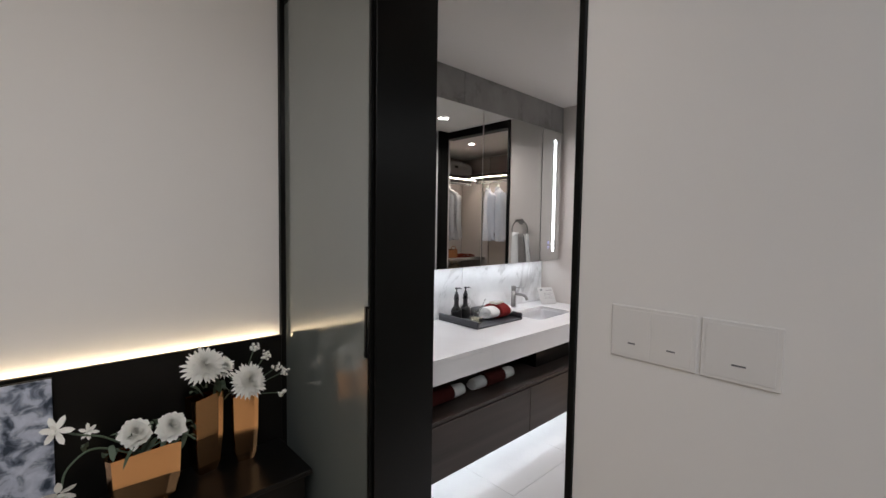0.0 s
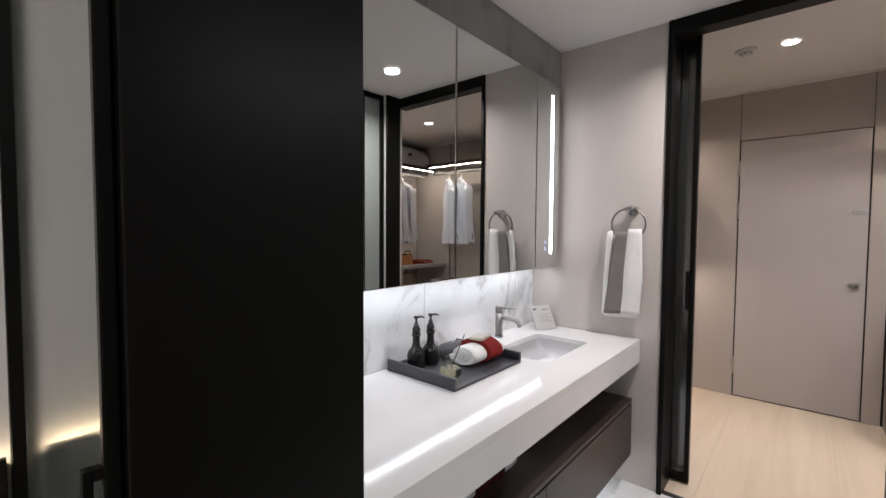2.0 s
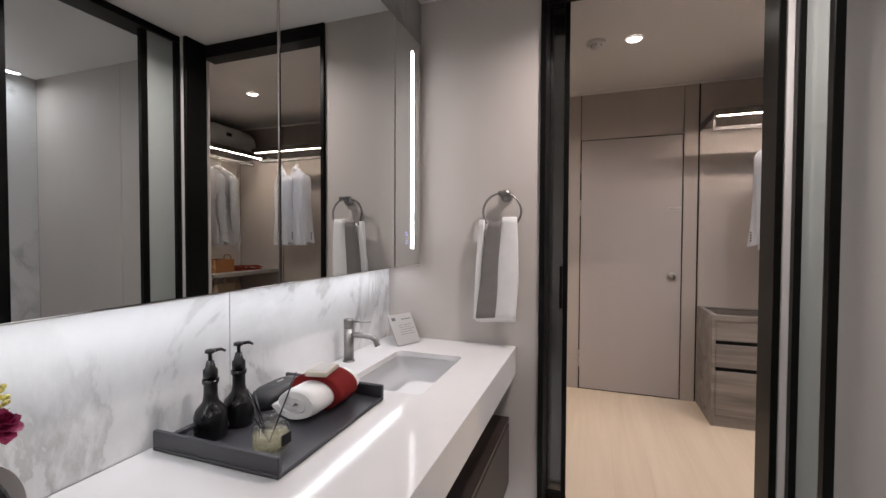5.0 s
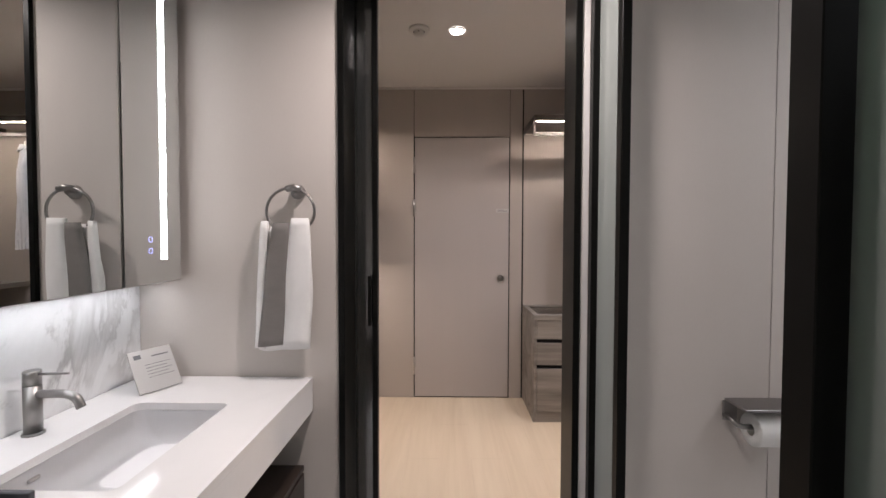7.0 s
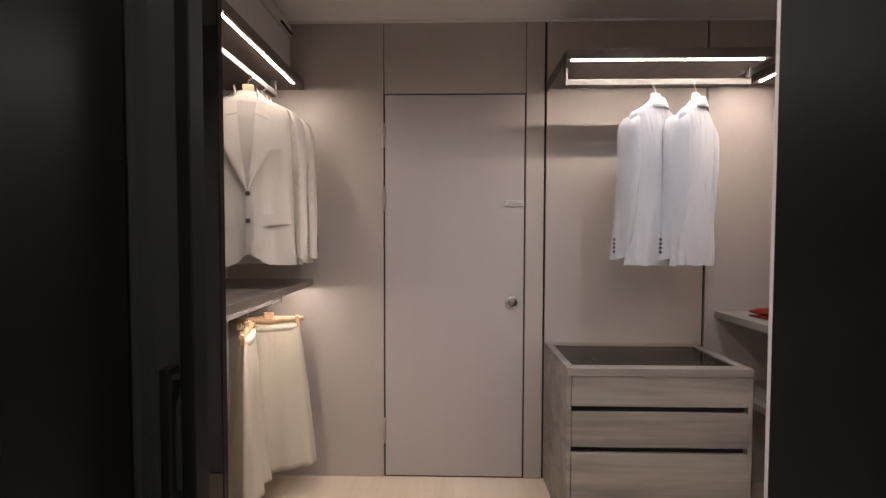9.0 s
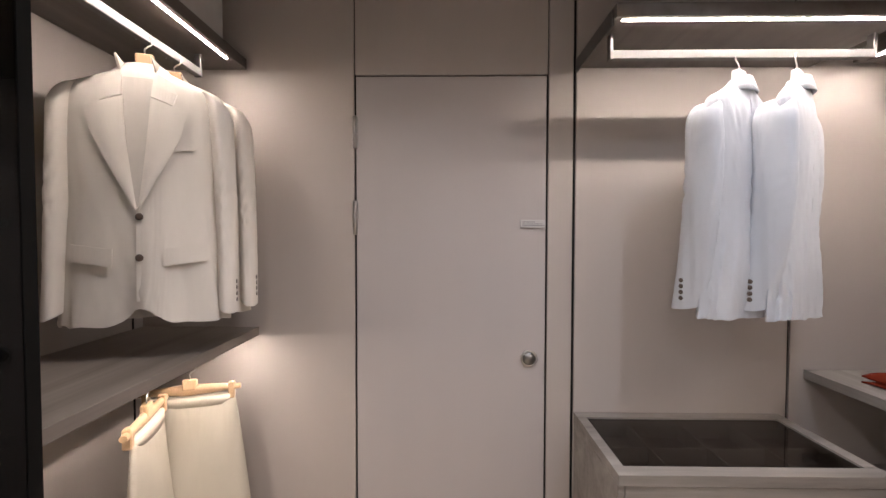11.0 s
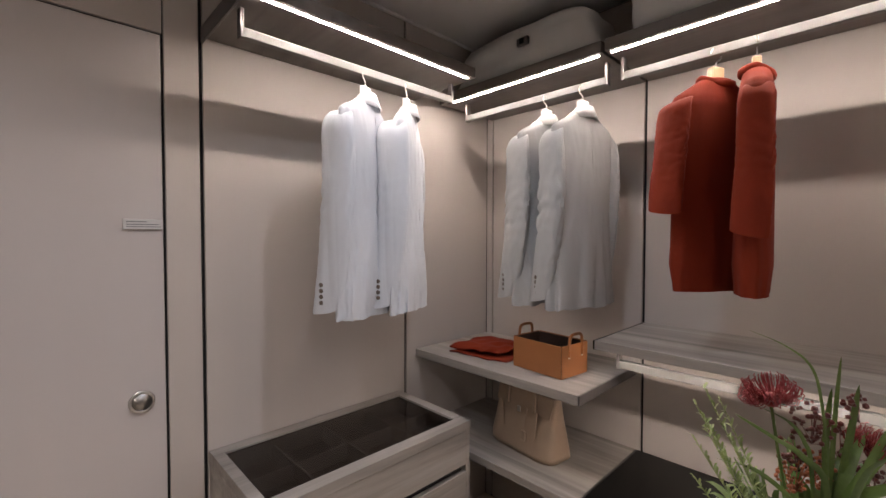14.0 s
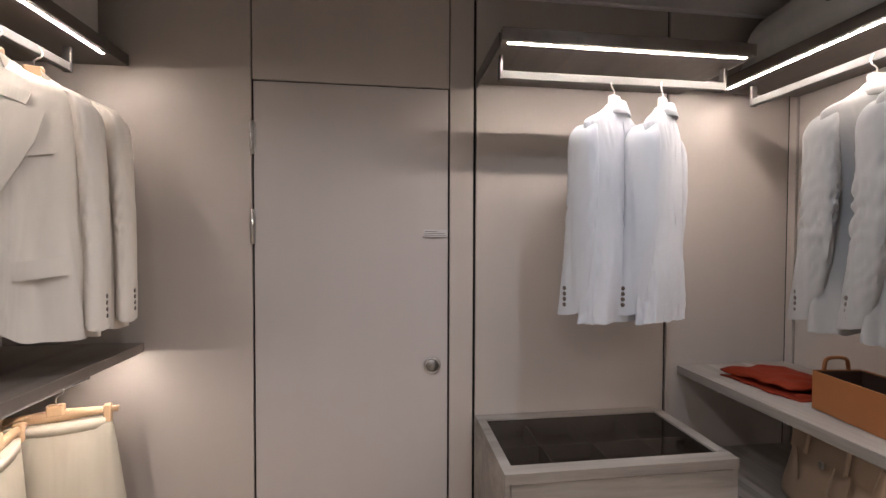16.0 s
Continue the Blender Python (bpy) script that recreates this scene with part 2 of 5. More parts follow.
HANGER_WOOD = plain("pale_beech_hanger", (0.45, 0.30, 0.17), 0.4, vary=0.1, scale=9)
HANGER_WHITE = plain("white_hanger", (0.76, 0.73, 0.69), 0.4, vary=0.03)
LEATHER_TAN = plain("tan_leather", (0.27, 0.10, 0.030), 0.42, vary=0.1, scale=9, grain=350, relief=0.3)
LEATHER_TAUPE = plain("taupe_leather", (0.34, 0.25, 0.18), 0.48, vary=0.07, scale=8, grain=350, relief=0.3)
# Jacket cream made darker, so the neck opening's shade is in the colour.
LINING_SHADED = cloth("shaded_cream_lining", (0.56, 0.52, 0.47), 800)
DARK_LINING = plain("dark_brown_lining", (0.045, 0.026, 0.020), 0.8, vary=0.1)
BUTTON = plain("horn_button", (0.09, 0.065, 0.05), 0.3, vary=0.25, scale=40)
BLACK_BOTTLE = plain("matt_black_bottle", (0.006, 0.006, 0.007), 0.28, vary=0.15, relief=0.03)
CARD = plain("silver_grey_card", (0.50, 0.49, 0.48), 0.35, vary=0.02, metal=0.2, relief=0.02)
INK = plain("grey_ink", (0.14, 0.14, 0.15), 0.6, vary=0.05)
LEAF = plain("green_leaf", (0.085, 0.13, 0.022), 0.5, vary=0.4, scale=14, relief=0.05)
LEAF_PALE = plain("yellow_green_sprig", (0.26, 0.32, 0.12), 0.55, vary=0.3, scale=20)
LEAF_GREY = plain("grey_green_leaf", (0.10, 0.14, 0.09), 0.55, vary=0.3, scale=14)
PETAL_WHITE = plain("white_petal", (0.90, 0.89, 0.84), 0.6, vary=0.06, scale=20)
PETAL_RED = plain("dark_red_petal", (0.21, 0.013, 0.014), 0.55, vary=0.3, scale=30)
PETAL_PINK = plain("magenta_rose_petal", (0.34, 0.02, 0.10), 0.55, vary=0.3, scale=30)
PETAL_YELLOW = plain("yellow_green_blossom", (0.55, 0.47, 0.12), 0.6, vary=0.25, scale=40)
PETAL_RUST = plain("rust_blossom", (0.30, 0.09, 0.035), 0.55, vary=0.3, scale=30)
BERRY = plain("maroon_berry", (0.09, 0.015, 0.012), 0.4, vary=0.3, scale=30)
VASE_DARK = plain("charcoal_vase", (0.028, 0.028, 0.030), 0.45, vary=0.12)
VASE_PALE = plain("champagne_grey_vase", (0.42, 0.40, 0.385), 0.4, vary=0.06)
RESIN_BLACK = plain("black_lacquer_tray", (0.048, 0.048, 0.056), 0.42, vary=0.1, relief=0.02)
SOAP = plain("sage_soap", (0.50, 0.455, 0.37), 0.5, vary=0.04)
PAPER = plain("white_paper_roll", (0.80, 0.79, 0.77), 0.9, vary=0.03, relief=0.1)
SCENT = pane("pale_yellow_scent_oil", (0.97, 0.96, 0.84), 0.0, 1.35, 0.32, (0.72, 0.69, 0.52))
SWITCH_GREY = plain("pale_grey_switch_plastic", (0.74, 0.72, 0.70), 0.6, vary=0.02, relief=0)


# ---- mesh helpers ----
FREE = {}


def thing(name, at=(0, 0, 0), label="", category="", group="", kind="", turn=None):
    """An Empty at a thing's base. Without turn the parts keep world places; with turn (degrees about z) they are local."""
    ob = new(name)
    ob.empty_display_size = 0.05
    m = pose(*at, 0, 0, turn or 0)
    ob.matrix_basis = m
    FREE[ob] = Matrix() if turn is not None else m.inverted()
    return tagged(ob, label, category, group, kind)


def smooth(bm, on=True):
    for f in bm.faces:
        f.smooth = on


def mesh_of(name, bm, material):
    me = bpy.data.meshes.new(name)
    bmesh.ops.recalc_face_normals(bm, faces=bm.faces[:])
    bm.to_mesh(me)
    bm.free()
    me.materials.append(material)
    return me


def part(name, bm, material, parent=None, label="", kind=""):
    ob = new(name, mesh_of(name, bm, material))
    if parent is not None:
        ob.parent = parent
        ob.matrix_parent_inverse = FREE.get(parent, Matrix())
    return tagged(ob, label, "", "", kind)


def box(x0, x1, y0, y1, z0, z1, bevel=0.0, bm=None, seg=1):
    own = bmesh.new()
    bmesh.ops.create_cube(own, size=1)
    bmesh.ops.transform(own, matrix=Matrix.LocRotScale(((x0 + x1) / 2, (y0 + y1) / 2, (z0 + z1) / 2), None, (abs(x1 - x0), abs(y1 - y0), abs(z1 - z0))), verts=own.verts)
    if bevel:
        bmesh.ops.bevel(own, geom=own.edges[:], offset=bevel, segments=seg, affect="EDGES", profile=0.5)
    return join(bm, own)


def join(bm, own):
    if bm is None:
        return own
    me = bpy.data.meshes.new("tmp")
    own.to_mesh(me)
    own.free()
    bm.from_mesh(me)
    bpy.data.meshes.remove(me)
    return bm


def loft(rings, bm=None, closed=True, caps=True):
    """Skin over rings of equal length."""
    bm = bm or bmesh.new()
    made = [[bm.verts.new(p) for p in ring] for ring in rings]
    n = len(made[0])
    for a, b in zip(made, made[1:]):
        for i in range(n if closed else n - 1):
            j = (i + 1) % n
            bm.faces.new((a[i], a[j], b[j], b[i])).smooth = True
    if caps and closed:
        bm.faces.new(made[0])
        bm.faces.new(made[-1][::-1])
    return bm


def lathe(profile, at=(0, 0, 0), n=24, bm=None, caps=True):
    rings = [[(at[0] + r * math.cos(6.28318 * i / n), at[1] + r * math.sin(6.28318 * i / n), at[2] + z) for i in range(n)] for r, z in profile]
    return loft(rings, bm, True, caps)


def tube(points, radius, bm=None, n=8, flat=1.0):
    """A round bar along points; radius may be a list."""
    pts = [Vector(p) for p in points]
    rs = radius if isinstance(radius, (list, tuple)) else [radius] * len(pts)
    rings, side = [], None
    for i, p in enumerate(pts):
        d = (pts[min(i + 1, len(pts) - 1)] - pts[max(i - 1, 0)]).normalized()
        if side is None:
            side = d.cross(Vector((0, 0, 1)) if abs(d.z) < 0.9 else Vector((1, 0, 0))).normalized()
        side = (side - d * side.dot(d)).normalized()
        up = d.cross(side)
        rings.append([p + rs[i] * (side * math.cos(6.28318 * k / n) + flat * up * math.sin(6.28318 * k / n)) for k in range(n)])
    return loft(rings, bm)


def sweep(points, steps=8):
    """Smooth points along a Catmull-Rom line."""
    p = [Vector(q) for q in points]
    p = [2 * p[0] - p[1], *p, 2 * p[-1] - p[-2]]
    out = []
    for i in range(1, len(p) - 2):
        for k in range(steps):
            t = k / steps
            a, b, c, d = p[i - 1:i + 3]
            out.append(0.5 * (2 * b + (c - a) * t + (2 * a - 5 * b + 4 * c - d) * t * t + (3 * b - a - 3 * c + d) * t ** 3))
    return out + [p[-2]]


def sheet(points, thick, bm=None):
    """A flat many-sided plate: outline points (any plane), thickened along its normal."""
    own = bmesh.new()
    f = own.faces.new([own.verts.new(p) for p in points])
    f.normal_update()
    n = f.normal.copy()
    r = bmesh.ops.extrude_face_region(own, geom=[f])
    bmesh.ops.translate(own, verts=[v for v in r["geom"] if isinstance(v, bmesh.types.BMVert)], vec=n * thick)
    return join(bm, own)


def structure(name, bm, material, label, category=""):
    return tagged(part(name, bm, material), label, category or name.split("_")[0], "", "structure")

# ---- the setting ----
NORTH, EAST, SOUTH = 2.08, 4.95, -1.10

bm = box(-2.6, 5.15, NORTH, 2.22, 0, 2.7)
wall_north = structure("wall_north", bm, WHITE_PAINT, "smooth off-white painted long wall", "wall")
bm = box(4.965, 5.10, SOUTH - 0.15, NORTH, 0, 2.7)
wall_east = structure("wall_east", bm, BLACK_GAP, "taupe panelled dressing room wall with thin shadow joints", "wall")
bm = box(0.87, 4.965, SOUTH - 0.15, SOUTH - 0.015, 0, 2.7)
wall_south = structure("wall_south", bm, BLACK_GAP, "taupe panelled wall behind the hanging rails", "wall")
for y0, y1, z0, z1 in ((1.215, NORTH, 0, 2.48), (0.450, 1.210, 2.096, 2.48), (0.350, 0.446, 0, 2.48), (-0.503, 0.338, 0, 2.48), (SOUTH, -0.515, 0, 2.48)):
    part("panel", box(EAST, 4.963, y0, y1, z0, z1, 0.0015), TAUPE, wall_east)
for x0, x1 in ((3.145, 4.084), (4.096, 4.902), (4.912, 4.948)):
    part("panel", box(x0, x1, SOUTH - 0.013, SOUTH, 0, 2.48, 0.0015), TAUPE, wall_south)
for x0, x1 in ((4.026, 4.945),):
    part("panel", box(x0, x1, NORTH - 0.008, NORTH - 0.001, 0, 2.48, 0.001), TAUPE, wall_north)
part("groove", box(4.885, 4.893, NORTH - 0.011, NORTH - 0.0085, 0.05, 2.40), BLACK_METAL, wall_north)

# between bedroom and bathroom
bm = box(0.86, 1.145, 1.312, NORTH, 0, 2.7)
box(0.86, 1.145, -2.6, 0.475, 0, 2.7, 0, bm)
box(0.86, 1.145, 0.475, 1.312, 2.42, 2.7, 0, bm)
structure("wall_bedroom", bm, WHITE_PAINT, "white painted wall with a tall doorway to the bathroom", "wall")
door_1 = thing("door_1", (1.0, 1.3, 0), "black lacquered doorway lining of the bathroom", "door frame", kind="structure")
part("jamb", box(0.8615, 1.150, 1.281, 1.311, 0, 2.42, 0.002), BLACK_PANEL, door_1)
part("jamb", box(0.852, 1.150, 0.476, 0.492, 0, 2.42, 0.002), BLACK_METAL, door_1)
part("head", box(0.852, 1.150, 0.493, 1.280, 2.39, 2.419, 0.002), BLACK_METAL, door_1)

# between bathroom and dressing room
bm = box(3.10, 3.25, 1.334, NORTH, 0, 2.7)
box(3.10, 3.140, -0.226, 0.490, 0, 2.7, 0, bm)
box(3.10, 3.140, SOUTH, -0.230, 0, 2.7, 0, bm)
box(3.108, 3.140, -0.23, -0.226, 0, 2.7, 0, bm)
box(3.10, 3.25, 0.490, 1.334, 2.392, 2.7, 0, bm)
structure("wall_middle", bm, GREIGE, "warm grey textured wall between bathroom and dressing room", "wall")
structure("wall_stub", box(2.962, 3.099, 0.478, 0.502, 0, 2.389), WHITE_PAINT, "narrow white wall end beside the doorway", "wall")
door_2 = thing("door_2", (3.17, 1.3, 0), "black metal doorway lining of the dressing room", "door frame", kind="structure")
part("jamb", box(3.085, 3.262, 1.310, 1.333, 0, 2.39, 0.002), BLACK_METAL, door_2)
part("jamb", box(2.956, 3.090, 0.503, 0.525, 0, 2.389, 0.002), BLACK_METAL, door_2)
part("head", box(3.085, 3.180, 0.492, 1.309, 2.318, 2.389, 0.002), BLACK_METAL, door_2)
part("threshold", box(3.11, 3.14, 0.526, 1.309, 0.0, 0.004), EDGE_METAL, door_2)

# bathroom shell
structure("wall_bath_west", box(1.146, 1.16, -1.10, 0.47, 0, 2.389), GREIGE, "warm grey wall of the toilet room", "wall")
bm = box(1.16, 3.099, SOUTH - 0.014, SOUTH, 0, 2.389)
structure("wall_toilet_back", bm, STONE_SPLASH, "white veined marble wall behind the toilet room glass", "wall")
structure("ceiling_bathroom", box(1.146, 3.099, -1.1, 2.079, 2.39, 2.47), CEILING, "smooth white bathroom ceiling", "ceiling")
structure("ceiling_dressing", box(3.141, 4.964, SOUTH, NORTH, 2.482, 2.6), CEILING, "smooth pale dressing room ceiling", "ceiling")
structure("ceiling_bedroom", box(-2.6, 0.859, -2.6, NORTH, 2.6, 2.7), CEILING, "smooth white bedroom ceiling", "ceiling")
# Two unseen walls, added only to close off the bedroom.
structure("wall_bed_west", box(-2.75, -2.6, -2.6, 2.2, 0, 2.7), WHITE_PAINT, "plain white wall added out of view to close the bedroom", "wall")
structure("wall_bed_south", box(-2.6, 0.86, -2.75, -2.6, 0, 2.7), WHITE_PAINT, "plain white wall added out of view to close the bedroom", "wall")
trim = structure("trim", box(4.935, 4.949, SOUTH, NORTH, 2.468, 2.481, 0.002), CEILING, "thin pale ceiling bead over the panels", "trim")

soffit = thing("soffit", (2.1, 1.99, 2.19), "grey veined marble band above the mirror cabinet", "soffit", kind="structure")
for x0, x1 in ((1.146, 1.938), (1.941, 2.925), (2.928, 3.098)):
    part("panel", box(x0, x1, 1.900, 2.078, 2.184, 2.389, 0.001), STONE_GREY, soffit)
splash = thing("backsplash", (2.1, 2.07, 0.79), "white marble backsplash with grey veins", "backsplash", kind="structure")
for x0, x1 in ((1.147, 2.115), (2.117, 3.098)):
    part("panel", box(x0, x1, 2.066, 2.079, 0.788, 1.25, 0.001), STONE_SPLASH, splash)

# ---- bathroom: vanity ----
X0, X1 = 1.152, 3.096
top = thing("countertop", (2.1, 1.75, 0.666), "long white stone countertop with a deep front", "countertop")
HX0, HX1, HY0, HY1 = 2.40, 2.85, 1.607, 1.897
bm = bmesh.new()
outer = [(X0, 1.43), (X1, 1.43), (X1, 2.064), (X0, 2.064)]


def rounded(x0, x1, y0, y1, r, n=6):
    out = []
    for cx, cy, a0 in ((x0 + r, y0 + r, 180), (x1 - r, y0 + r, 270), (x1 - r, y1 - r, 0), (x0 + r, y1 - r, 90)):
        out += [(cx + r * math.cos(radians(a0 + 90 * k / n)), cy + r * math.sin(radians(a0 + 90 * k / n))) for k in range(n + 1)]
    return out


hole = rounded(HX0, HX1, HY0, HY1, 0.025)
for z in (0.788, 0.766):
    o = [bm.verts.new((*p, z)) for p in outer]
    h = [bm.verts.new((*p, z)) for p in hole]
    n = 7
    for k in range(4):
        for a, b in zip(h[k * n:k * n + n], h[k * n + 1:k * n + n]):
            bm.faces.new((o[k], b, a))
        bm.faces.new((o[k], o[(k + 1) % 4], h[((k + 1) * n) % 28], h[k * n + n - 1]))
bm.verts.ensure_lookup_table()
for ids in (range(4), range(4, 32)):
    ids = list(ids)
    for i, j in zip(ids, ids[1:] + ids[:1]):
        bm.faces.new((bm.verts[i], bm.verts[j], bm.verts[j + 32], bm.verts[i + 32]))
part("slab", bm, STONE_TOP, top)
part("apron", box(X0, X1, 1.431, 1.452, 0.664, 0.7655, 0.001), STONE_TOP, top)
basin = thing("basin", (2.62, 1.75, 0.62), "white ceramic undermount basin", "basin")
inner = []
for inset, z in ((-0.004, 0.7655), (0.0, 0.762), (0.014, 0.735), (0.05, 0.703), (0.10, 0.686), (0.14, 0.680)):
    inner.append([(*p, z) for p in rounded(HX0 + inset * 1.4, HX1 - inset * 0.35, HY0 + inset * 0.6, HY1 - inset * 0.6, 0.025 + max(0, inset) * 0.2)])
bm = loft(inner, caps=False)
bm.faces.new([v for v in bm.verts[-28:]][::-1])
bmesh.ops.solidify(bm, geom=bm.faces[:], thickness=0.008)
part("bowl", bm, CERAMIC, basin)
part("bowl_floor", box(HX0 + 0.185, HX1 - 0.04, HY0 + 0.075, HY1 - 0.075, 0.672, 0.6815, 0.004, seg=2), CERAMIC, basin)
part("overflow", box(2.5, 2.53, 1.884, 1.892, 0.738, 0.748, 0.003), STEEL, basin, "small steel overflow slot")

unit = thing("vanity_cabinet", (2.1, 1.76, 0.17), "dark brown wooden vanity drawers with an open shelf, wall hung", "cabinet")
part("body", box(X0, 3.07, 1.475, 2.06, 0.175, 0.455, 0.001), DARK_WOOD, unit)
part("shelf_board", box(X0, 3.07, 1.456, 2.06, 0.456, 0.474, 0.001), DARK_WOOD, unit)
part("back_panel", box(X0, 3.07, 2.04, 2.06, 0.475, 0.663), DARK_WOOD, unit)
part("pipe_cover", box(2.36, 3.0, 1.60, 2.03, 0.475, 0.600, 0.001), BLACK_PANEL, unit)
for a, b in ((X0 + 0.002, 2.098), (2.102, 3.068)):
    part("drawer", box(a, b, 1.455, 1.474, 0.172, 0.448, 0.0015), DARK_WOOD, unit)
part("light_strip", box(1.2, 3.0, 1.64, 1.66, 0.168, 0.174), LED_COOL, unit, "cool light strip under the drawers")


def terry_roll(x0, x1, y, z, r, squash=0.85, band=None, wrap=None):
    """A rolled towel lying along x, its spiral end showing."""
    t = thing("rolled_towel", ((x0 + x1) / 2, y, z), "rolled white terry towel with a burgundy band", "towel")
    def spiral(a0, a1, rad):
        turns, n = 2.15, 70
        def at(f, d):
            a = 6.28318 * turns * f - 1.2
            q = rad * (0.22 + 0.78 * f) - d
            return q * math.cos(a), squash * q * math.sin(a)
        ring = [at(k / n, 0) for k in range(n + 1)] + [at(1 - k / n, rad * 0.30) for k in range(n + 1)]
        rings = []
        for s in range(11):
            f = s / 10
            e = 0.92 if s in (0, 10) else 1.0
            rings.append([(a0 + (a1 - a0) * f + 0.004 * noise.noise((p[0] * 60, p[1] * 60, 3)), y + p[0] * e, z + rad * squash + p[1] * e) for p in ring])
        return loft(rings)
    part("towel", spiral(x0, x1, r), TERRY_WHITE, t)
    if band:
        rings = []
        for s in range(9):
            f = band[0] + (band[1] - band[0]) * s / 8
            q = 1.06 + 0.012 * math.sin(s * 2.1)
            rings.append([(f, y + r * q * math.cos(6.28318 * k / 36), z + 0.0015 + r * squash * (1 + q * math.sin(6.28318 * k / 36))) for k in range(36)])
        part("band", loft(rings), wrap or TERRY_RED, t, "burgundy terry wrap")
    return t


terry_roll(1.31, 1.65, 1.605, 0.476, 0.048, 0.85, (1.375, 1.555), TERRY_RED_SHADED)
terry_roll(1.735, 2.085, 1.605, 0.476, 0.048, 0.85, (1.825, 1.985), TERRY_RED_SHADED)

# ---- bathroom: mirror cabinet ----
cab = thing("mirror_cabinet", (2.1, 1.98, 1.147), "wide mirrored wall cabinet lit from below", "cabinet")
part("body", box(1.153, 3.062, 1.907, 2.064, 1.150, 2.183), EDGE_METAL, cab)
for a, b in ((1.153, 1.407), (1.411, 2.107), (2.111, 2.789), (2.793, 3.062)):
    d = part("door", box(a, b, 1.890, 1.906, 1.147, 2.182, 0.001), STEEL, cab)
    part("mirror", box(a + 0.003, b - 0.003, 1.886, 1.8895, 1.150, 2.179, 0.0012), MIRROR, d, "clear mirror glass")
    if b > 3:
        part("light_bar", box(2.958, 2.982, 1.8835, 1.8855, 1.225, 2.11), LED_MIRROR, d, "vertical white light bar in the mirror")
        for z in (1.292, 1.255):
            part("touch_icon", loft([[(2.906 + r * math.cos(0.39 * k), 1.8845, z + r * math.sin(0.39 * k)) for k in range(16)] for r in (0.0075, 0.0095)], caps=False), ICON_BLUE, d, "small blue touch ring")
part("light_strip", box(1.2, 3.05, 1.975, 1.99, 1.142, 1.1495), LED_COOL, cab, "cool light strip under the cabinet")


def downlight(x, y, z, r, label):
    t = thing("downlight", (x, y, z), label, "ceiling light")
    part("trim_ring", lathe([(r * 1.22, 0), (r * 1.22, -0.004), (r * 1.05, -0.008), (r, -0.004), (r, 0)], (x, y, z), 32, caps=False), CEILING, t)
    part("lens", lathe([(0.001, -0.003), (r * 1.01, -0.003), (r * 1.01, 0.0), (0.001, 0.0)], (x, y, z), 32), LAMP_DISC, t, "glowing round lens")


downlight(2.63, 0.93, 2.389, 0.045, "small round recessed bathroom downlight")
downlight(4.02, 0.89, 2.481, 0.040, "small round recessed dressing room downlight")
downlight(4.045, -0.05, 2.481, 0.040, "small round recessed dressing room downlight")

# ---- bathroom: glass screens ----
screen = thing("glass_partition", (2.1, 0.465, 0), "black framed fixed glass panel of the toilet room", "partition")
part("post", box(2.932, 2.961, 0.450, 0.477, 0, 2.352, 0.002), BLACK_METAL, screen)
part("post", box(2.757, 2.790, 0.430, 0.457, 0, 2.352, 0.002), BLACK_METAL, screen)
part("top_rail", box(1.162, 2.961, 0.340, 0.477, 2.353, 2.389, 0.002), BLACK_METAL, screen)
part("bottom_rail", box(2.791, 2.931, 0.443, 0.465, 0.0, 0.03, 0.002), BLACK_METAL, screen)
g = part("pane", box(2.791, 2.931, 0.451, 0.457, 0.031, 2.352), CLEAR_PANE, screen, "pale grey glass")
g.visible_shadow = False
leaf = thing("sliding_glass_door", (1.7, 0.39, 0), "half open black framed misted glass sliding door", "door")
part("stile", box(2.188, 2.247, 0.344, 0.404, 0.01, 2.35, 0.002), BLACK_METAL, leaf)
part("stile", box(1.164, 1.20, 0.344, 0.404, 0.01, 2.35, 0.002), BLACK_METAL, leaf)
part("bottom_rail", box(1.201, 2.187, 0.346, 0.372, 0.01, 0.05, 0.002), BLACK_METAL, leaf)
g = part("pane", box(1.201, 2.187, 0.350, 0.356, 0.051, 2.35), MISTY_PANE, leaf, "misted green-grey glass")
g.visible_shadow = False

# dressing room sliding leaf
leaf = thing("sliding_door", (3.29, 1.6, 0), "black framed smoked glass sliding door slid open", "door")
part("stile", box(3.272, 3.308, 1.222, 1.244, 0.01, 2.40, 0.002), BLACK_METAL, leaf)
part("stile", box(3.272, 3.308, 2.030, 2.066, 0.01, 2.40, 0.002), BLACK_METAL, leaf)
part("rail", box(3.272, 3.308, 1.245, 2.029, 0.01, 0.05, 0.002), BLACK_METAL, leaf)
part("rail", box(3.272, 3.308, 1.245, 2.029, 2.36, 2.40, 0.002), BLACK_METAL, leaf)
part("pane", box(3.286, 3.294, 1.245, 2.029, 0.051, 2.359), LEAF_PANE, leaf, "smoked glass")


def bar_handle(parent, x, y, z0, z1, out):
    bm = box(x + out - 0.004, x + out + 0.004, y - 0.007, y + 0.007, z0, z1, 0.001)
    for z in (z0, z1 - 0.012):
        box(min(x, x + out), max(x, x + out), y - 0.006, y + 0.006, z, z + 0.012, 0.001, bm)
    part("handle", bm, BLACK_METAL, parent, "slim black bar handle")


bar_handle(leaf, 3.272, 1.250, 0.945, 1.145, -0.022)

# bedroom sliding leaf
leaf = thing("sliding_door", (0.82, 1.68, 0), "black framed grey satin glass sliding door slid open", "door")
part("stile", box(0.845, 0.8595, 1.293, 1.308, 0.01, 2.50, 0.002), BLACK_METAL, leaf)
part("stile", box(0.825, 0.8595, 2.050, 2.078, 0.01, 2.50, 0.002), BLACK_METAL, leaf)
